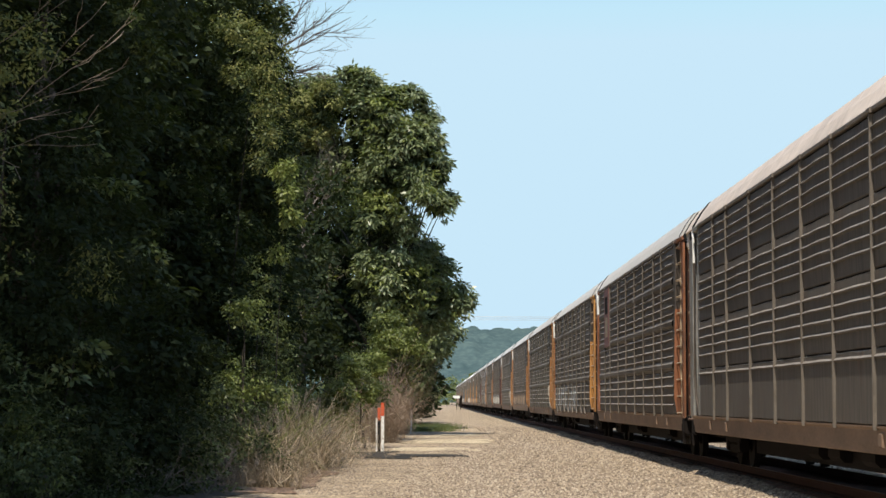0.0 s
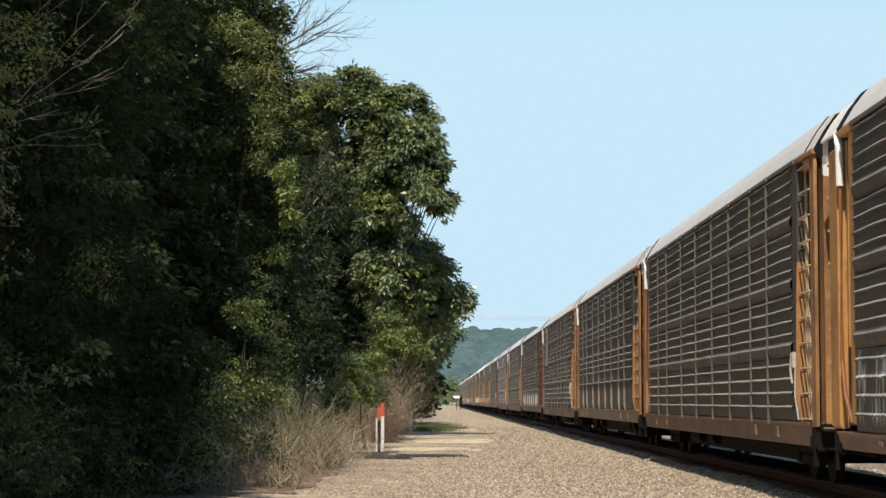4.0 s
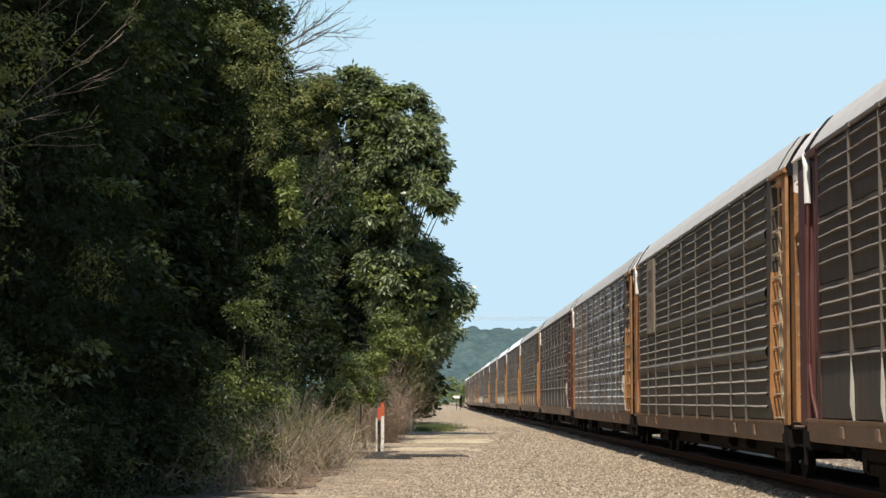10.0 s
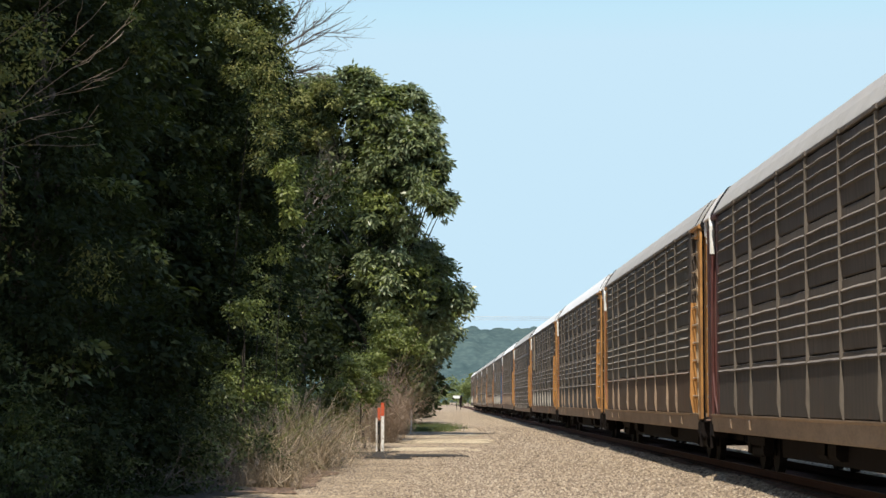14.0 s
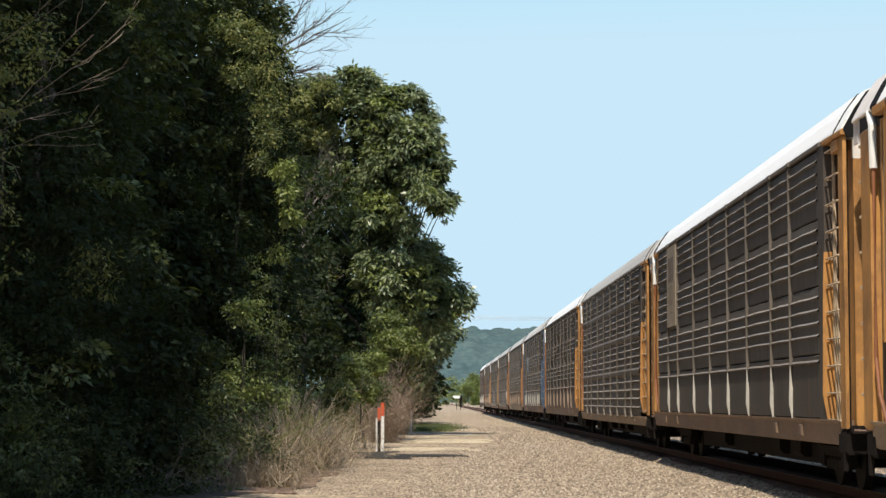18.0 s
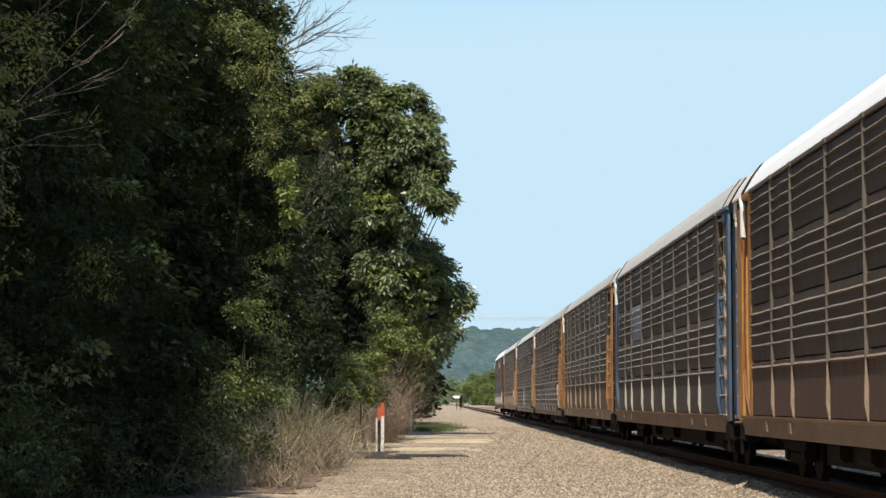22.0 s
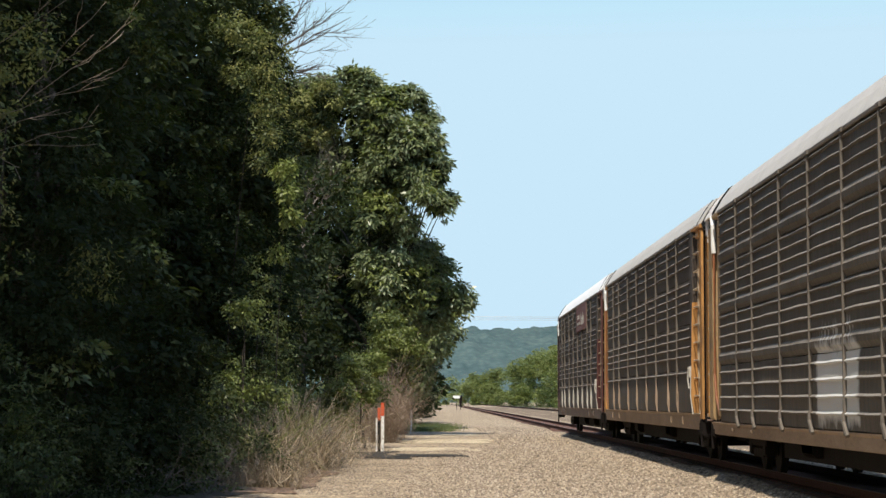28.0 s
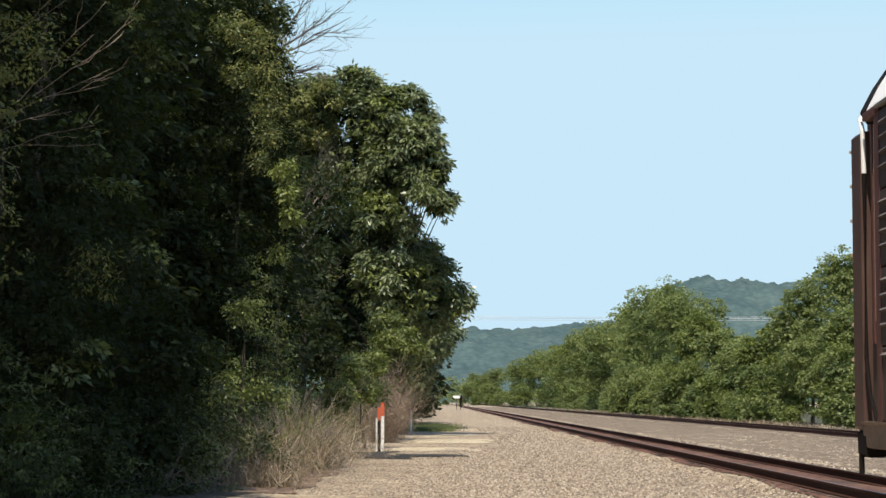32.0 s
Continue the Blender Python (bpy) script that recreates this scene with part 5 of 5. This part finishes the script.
STYLES = [
    dict(paint=OXIDE, roof=ROOF_W, screen=S_MAROON, gaps=True, bottom="fins", sill=SILL_D, brake=True, fin=PALE, no_cap=True, post_far=DARK_END, vent=0.035, pipe=DARKIRON,
         plates=[("emblem_plate", (-7.0, 4.30), (-1.5, 5.34), PLATE_R), ("emblem_bar", (-3.9, 4.56), (-1.9, 4.66), PALE)]
         + [("emblem_bar", (-4.3 - i * 0.26, 4.52), (-4.16 - i * 0.26, 5.02 if i in (0, 4) else 4.86), PALE) for i in range(7)]
         + [("emblem_bar", (-2.2 - i * 0.2, 4.78), (-2.1 - i * 0.2, 4.96), PALE) for i in range(7)],
         rise=1.07, label="enclosed car carrier with oxide-red ends and a bright white roof"),
    dict(paint=YELLOW, roof=ROOF_L, screen=S_BROWN, bottom="fins", fin=PALE_F, sill=SILL_T, brake=True, rise=0.975, label="grimy car carrier with tan-yellow ends and flared side gussets"),
    dict(paint=TAN, roof=ROOF_L, screen=S_TAGC, bottom="kinked", sill=SILL_T, rise=0.975, label="grimy car carrier with a white sprayed block on its side"),
    dict(paint=ORANGE, roof=ROOF_G, screen=S_TAGD, bottom="kinked", sill=SILL_B, brake=True, rise=0.97, label="smeared brown-grey car carrier with orange ends"),
    dict(paint=ORANGE, roof=ROOF_G, screen=S_GREEN, bottom="fins", lower=LOWER_O, fin=PALE_F, sill=SILL_T, rise=0.945, label="greenish-grey car carrier with orange ends and lower panels"),
    dict(paint=BLUE, post_far=DARK_END, roof=ROOF_L, screen=S_GREY, gaps=True, bottom="fins", fin=PALE, sill=SILL_B, bare=(2, 6), rise=1.01, label="dark grey car carrier with blue ends and a bright bare patch"),
    dict(paint=YELLOW, roof=ROOF_W, screen=S_BROWN, gaps=True, bottom="fins", lower=LOWER_B, fin=PALE_F, sill=SILL_B, rise=0.99, label="brown-grey car carrier with orange-yellow ends and a white roof"),
    dict(paint=YELLOW, roof=ROOF_G, screen=S_DARK, bottom="kinked", sill=SILL_T, rise=0.975, label="dark ridged car carrier with orange-yellow ends and a grey roof"),
    dict(paint=YELLOW, roof=ROOF_W, screen=S_GREY, gaps=True, bottom="fins", fin=PALE, sill=SILL_B, plates=emblem(PLATE_T), rise=1, label="grey car carrier with yellow ends, white roof and emblem plate"),
    dict(paint=YELLOW, roof=ROOF_W, screen=S_GREY, gaps=True, bottom="fins", fin=PALE_F, sill=SILL_T, rise=1.04, label="grey car carrier with tan-yellow ends, white roof and rusty gussets"),
    dict(paint=YELLOW, roof=ROOF_G, screen=S_GREEN, bottom="fins", lower=LOWER_O, fin=PALE_F, sill=SILL_T, rise=1, label="greenish-grey car carrier with yellow ends and orange lower panels"),
    dict(paint=OXIDE, roof=ROOF_G, screen=S_DARK, gaps=True, bottom="fins", sill=SILL_T, brake=True, rise=1.02, label="dark car carrier with oxide-red ends and flared gussets"),
    dict(paint=ORANGE, roof=ROOF_G, screen=S_SPRAY, ridge=0.03, sill=SILL_B, brake=True, rise=1.02, label="car carrier sprayed all over with silver and black paint"),
    dict(paint=ORANGE, roof=ROOF_L, screen=S_GREEN, sill=SILL_B, plates=emblem(PLATE_T), rise=0.99, label="ridged car carrier with orange ends and a tan emblem plate"),
    dict(paint=OXIDE, roof=ROOF_L, screen=S_BROWN, bottom="fins", fin=PALE, sill=SILL_B, rise=0.9, label="brown-grey car carrier with oxide-red ends and pale gussets"),
    dict(paint=ORANGE, roof=ROOF_L, screen=S_GREEN, sill=SILL_B, brake=True, plates=emblem(PLATE_T), rise=0.97, label="ridged car carrier with tan-orange ends and a faded emblem plate"),
    dict(paint=ORANGE, roof=ROOF_L, screen=S_TAGB, bottom="fins", fin=PALE_F, sill=SILL_T, rise=0.97, label="grimy car carrier with pale scuffs and flared gussets"),
    dict(paint=ORANGE, roof=ROOF_L, screen=S_GREEN, sill=SILL_B, brake=True, rise=0.97, label="ridged greenish-grey car carrier with orange ends"),
    dict(paint=YELLOW, roof=ROOF_L, screen=S_TAGA, bottom="kinked", sill=SILL_B, rise=0.94, label="ridged car carrier with white scribbles low on its side"),
    dict(paint=RUSTOR, roof=ROOF_L, screen=S_DARK, sill=SILL_B, plates=emblem(PLATE_R), rise=1, label="dark ridged car carrier with rust-orange ends"),
    dict(paint=GREYP, roof=ROOF_B, screen=S_GREY, gaps=True, sill=SILL_B, skirt=ROOF_B, pipe=GRIME, vent=0.03, rise=0.97, label="dark grey car carrier with a stained beige roof"),
]
CARS = [make_car(st, 200 + k) for k, st in enumerate(STYLES)]


# ---- loose stones ----
def stones(name, spans, mat, label, seed):
    rng = np.random.default_rng(seed)
    base = np.array([(1, 0, 0), (-1, 0, 0), (0, 1, 0), (0, -1, 0), (0, 0, 1), (0, 0, -1)], dtype=float)
    tri = np.array([(0, 2, 4), (2, 1, 4), (1, 3, 4), (3, 0, 4), (2, 0, 5), (1, 2, 5), (3, 1, 5), (0, 3, 5)])
    vs, n = [], 0
    for x0, x1, y0, y1, count, size in spans:
        p = np.stack([rng.uniform(x0, x1, count), y0 + (y1 - y0) * rng.random(count) ** 1.7, np.zeros(count)], 1)
        p[:, 2] = [land(a, b) for a, b in p[:, :2]]
        k = size * (0.5 + rng.random((count, 1, 1)) ** 2 * 1.3)
        v = base[None] * (0.6 + 0.8 * rng.random((count, 6, 1))) * k
        a = rng.random(count) * 6.28
        c, q = np.cos(a), np.sin(a)
        v = np.stack([v[..., 0] * c[:, None] - v[..., 1] * q[:, None], v[..., 0] * q[:, None] + v[..., 1] * c[:, None], v[..., 2] * 0.7], 2)
        vs.append((v + p[:, None, :]).reshape(-1, 3))
        n += count
    v = np.concatenate(vs)
    f = (np.arange(n)[:, None, None] * 6 + tri[None]).reshape(-1)
    m = n * 8
    me = bpy.data.meshes.new(name)
    me.vertices.add(len(v))
    me.vertices.foreach_set("co", v.reshape(-1))
    me.loops.add(m * 3)
    me.loops.foreach_set("vertex_index", f.astype(np.int32))
    me.polygons.add(m)
    me.polygons.foreach_set("loop_start", np.arange(m, dtype=np.int32) * 3)
    me.polygons.foreach_set("loop_total", np.full(m, 3, dtype=np.int32))
    me.materials.append(mat)
    me.update(calc_edges=True)
    return tagged(new(name, me), label, "stones", kind="stuff")


STONE, snt, sb = nodes_of("loose_stone")
sg = snt.nodes.new("ShaderNodeNewGeometry")
lk(snt, ramp(snt, sg.outputs["Random Per Island"], [(0.0, (0.11, 0.085, 0.066)), (0.4, (0.25, 0.195, 0.145)), (0.75, (0.36, 0.285, 0.21)), (1.0, (0.52, 0.44, 0.34))]), sb.inputs["Base Color"])
sb.inputs["Roughness"].default_value = 0.95
stones("gravel_stones", [(0.6, 6.5, 36, 80, 34000, 0.028), (-3.2, 1.5, 38, 80, 16000, 0.017), (-0.8, 1.4, 36, 80, 7000, 0.021), (0.2, 1.2, 36, 90, 4000, 0.025), (2.5, 6.4, 75, 140, 9000, 0.035), (8.4, 17.5, 36, 110, 16000, 0.034)], STONE, "loose pale ballast stones and gravel", 77)


# ---- small things by the path ----
def marker_post(name, x, y, z, h, body, head, label, flat=0.09):
    root = tagged(new(name), label, "marker post")
    root.location = (x, y, z)
    g = Geo()
    g.box((-flat, -0.02, -0.2), (flat, 0.02, h * 0.72), 0.008)
    part("post_shaft", g, body, root)
    g = Geo()
    g.box((-flat - 0.004, -0.024, h * 0.72), (flat + 0.004, 0.024, h), 0.012)
    part("post_top", g, head, root)
    return root


marker_post("marker_post", -1.83, 71, 0.03, 1.62, WHITEP, ORANGEP, "white marker post with an orange top beside the path", 0.05)
marker_post("marker_post", -1.93, 70.2, 0.03, 1.45, BLACK, ORANGEP, "dark marker post with an orange top beside the path", 0.045)
marker_post("marker_post", -2.03, 70.8, 0.03, 1.1, WHITEP, WHITEP, "thin white stake beside the marker posts", 0.022)
marker_post("marker_post", -1.35, 112, 0.0, 1.2, WHITEP, WHITEP, "short white stake in the dry brush", 0.05)
# Near-black band over the gravel, wide at the left and thin at the right.
strip("dark_band", -3.4, -1.15, 61.5, 69.8, 0.02, DARKBAND, "dark band across the path", 8, 16, 0.8)
strip("dark_band", -1.2, 0.9, 63.6, 67.2, 0.024, DARKBAND, "thin dark band across the path", 8, 12, 0.5)
strip("leaf_litter", -4.2, -2.55, 38, 66, 0.02, LITTER, "reddish-brown dry leaf litter along the brush", 6, 60, 0.9)
for x0, x1, y0, y1 in ((-1.6, 1.4, 71.5, 77), (-1.1, 2.2, 84, 94), (0.1, 2.0, 103, 111), (-0.4, 1.0, 97, 100)):
    strip("sand_patch", x0, x1, y0, y1, 0.016, SAND, "pale sandy streak across the gravel path", 6, 16, 0.7)
strip("wood_floor", -16, -3.6, 24, 330, 0.015, EARTH, "dark leaf litter and soil under the trees", 8, 120, 0.9)
strip("field", 23.5, 120, 60, 900, 0.015, FIELD, "weedy soil under the trees beyond the tracks", 6, 120, 0.6)
strip("track_bed", TRACK_X - 1.03, TRACK_X + 1.6, 20, 600, 0.02, RUSTBED, "rust-stained ballast between the rails", 14, 150, 0.2)
strip("track_bed", TRACK_FAR - 2.1, TRACK_FAR + 2.1, 20, 600, 0.02, BALLAST, "grey ballast under the far track", 4, 150, 0.3)
strip("ballast_shoulder", 9.6, 17.0, 20, 600, 0.012, BALLAST, "grey ballast between the two tracks", 6, 150, 0.3)
g = Geo()
for zz, o in ((32.2, 0), (33.4, 0.6), (32.9, 1.1)):
    g.tube([(-200, 760 + o, zz + 6)] + [(-150 + i * 40, 760 + o, zz + ((i - 6) / 6) ** 2 * 2.5 - 1.0) for i in range(13)] + [(420, 760 + o, zz + 4)], 0.075, 4)
tagged(new("power_lines", g.mesh("power_lines", WIRE)), "thin power lines strung across the valley", "power line", kind="structure")
root = tagged(new("sign"), "small white sign board on a post by the track", "sign")
root.location = (3.9, 400, 0)
g = Geo()
g.box((-0.65, -0.03, 2.2), (0.65, 0.03, 2.75), 0.02)
part("board", g, WHITEP, root)
g = Geo()
g.tube([(0, 0.06, -0.2), (0, 0.06, 2.7)], 0.05, 6)
part("sign_post", g, DARKIRON, root)


root = tagged(new("trackside_cabinet"), "dark equipment cabinet on a post beside the track", "cabinet")
root.location = (4.75, 402, 0)
g = Geo()
g.box((-0.28, -0.25, 0.55), (0.28, 0.25, 2.7), 0.04)
part("cabinet_body", g, DARKIRON, root)
g = Geo()
g.box((-0.32, -0.3, 2.7), (0.32, 0.3, 2.78), 0.02)
part("cabinet_roof", g, DARKIRON, root)
g = Geo()
g.tube([(0, 0, -0.3), (0, 0, 0.6)], 0.07, 8)
part("cabinet_post", g, DARKIRON, root)


# ---- a bird that crosses the sky ----
FEATHER = plain("dark_feather", (0.03, 0.03, 0.034), 0.6, 0, 0.2, 20.0, 0)
bird = tagged(new("bird"), "small dark bird flying up across the sky", "bird")
g = Geo()
g.tube([(0.095, 0, 0), (0.08, 0, 0.006), (0.05, 0, 0.008), (0.0, 0, 0), (-0.05, 0, -0.002), (-0.08, 0, 0)], [0.003, 0.014, 0.021, 0.024, 0.016, 0.006], 8)
part("body", g, FEATHER, bird)
for w in (-1, 1):
    g = Geo()
    g.v += [(0.045, w * 0.015, 0.006), (-0.03, w * 0.015, 0.004), (-0.06, w * 0.09, 0.03), (-0.10, w * 0.17, 0.02), (0.02, w * 0.09, 0.034),
            (0.045, w * 0.015, 0.0), (-0.03, w * 0.015, -0.002), (-0.06, w * 0.09, 0.026), (-0.10, w * 0.17, 0.017), (0.02, w * 0.09, 0.028)]
    g.f += [(0, 1, 2, 4), (4, 2, 3), (5, 9, 7, 6), (9, 8, 7), (0, 4, 9, 5), (4, 3, 8, 9), (3, 2, 7, 8), (2, 1, 6, 7), (1, 0, 5, 6)]
    part("wing", g, FEATHER, bird)
g = Geo()
g.v += [(-0.07, -0.012, 0.002), (-0.15, -0.035, 0.004), (-0.12, 0, 0.003), (-0.15, 0.035, 0.004), (-0.07, 0.012, 0.002),
        (-0.07, -0.012, -0.002), (-0.15, -0.035, 0.0), (-0.12, 0, -0.001), (-0.15, 0.035, 0.0), (-0.07, 0.012, -0.002)]
g.f += [(0, 4, 2, 1), (4, 3, 2), (5, 6, 7, 9), (9, 7, 8), (0, 1, 6, 5), (1, 2, 7, 6), (2, 3, 8, 7), (3, 4, 9, 8), (4, 0, 5, 9)]
part("tail", g, FEATHER, bird)


# ---- the train's run ----
def run(t):
    """Metres that the train has gone at t seconds."""
    return 2.192 * (8.3994 * t - 0.003506 * ((t - 16) ** 2 - 256))


def motions():
    rows = [(0.0, -5.6, 47.0, 2.6), (28.3, -5.6, 47.0, 2.6), (28.7, -0.47, 42.0, 4.99), (28.8, 0.68, 42.0, 6.51), (28.9, 1.84, 42.0, 8.03), (29.0, 3.03, 42.0, 9.60),
            (29.1, 4.21, 42.0, 11.17), (29.5, 8.9, 42.0, 17.4), (30.5, 22.0, 44.0, 32.0), (32.0, 45.0, 50.0, 45.0)]
    walk(bird, [(t, pose(x, y, z, 25, -52, 0)) for t, x, y, z in rows])
    for k, car in enumerate(CARS):
        start = 2.192 * (281.26 - 13.0 * k + 0.003506 * 256) - 13.2
        walk(car, [(4.0 * i, pose(TRACK_X, start - run(4.0 * i), RAIL_Z)) for i in range(9)])
    for ws, yy in WHEELS[:8]:
        walk(ws, [(i / FPS, pose(0, yy, 0.425, math.degrees(run(i / FPS) / 0.425) % 360)) for i in range(32 * FPS + 1)])


motions()
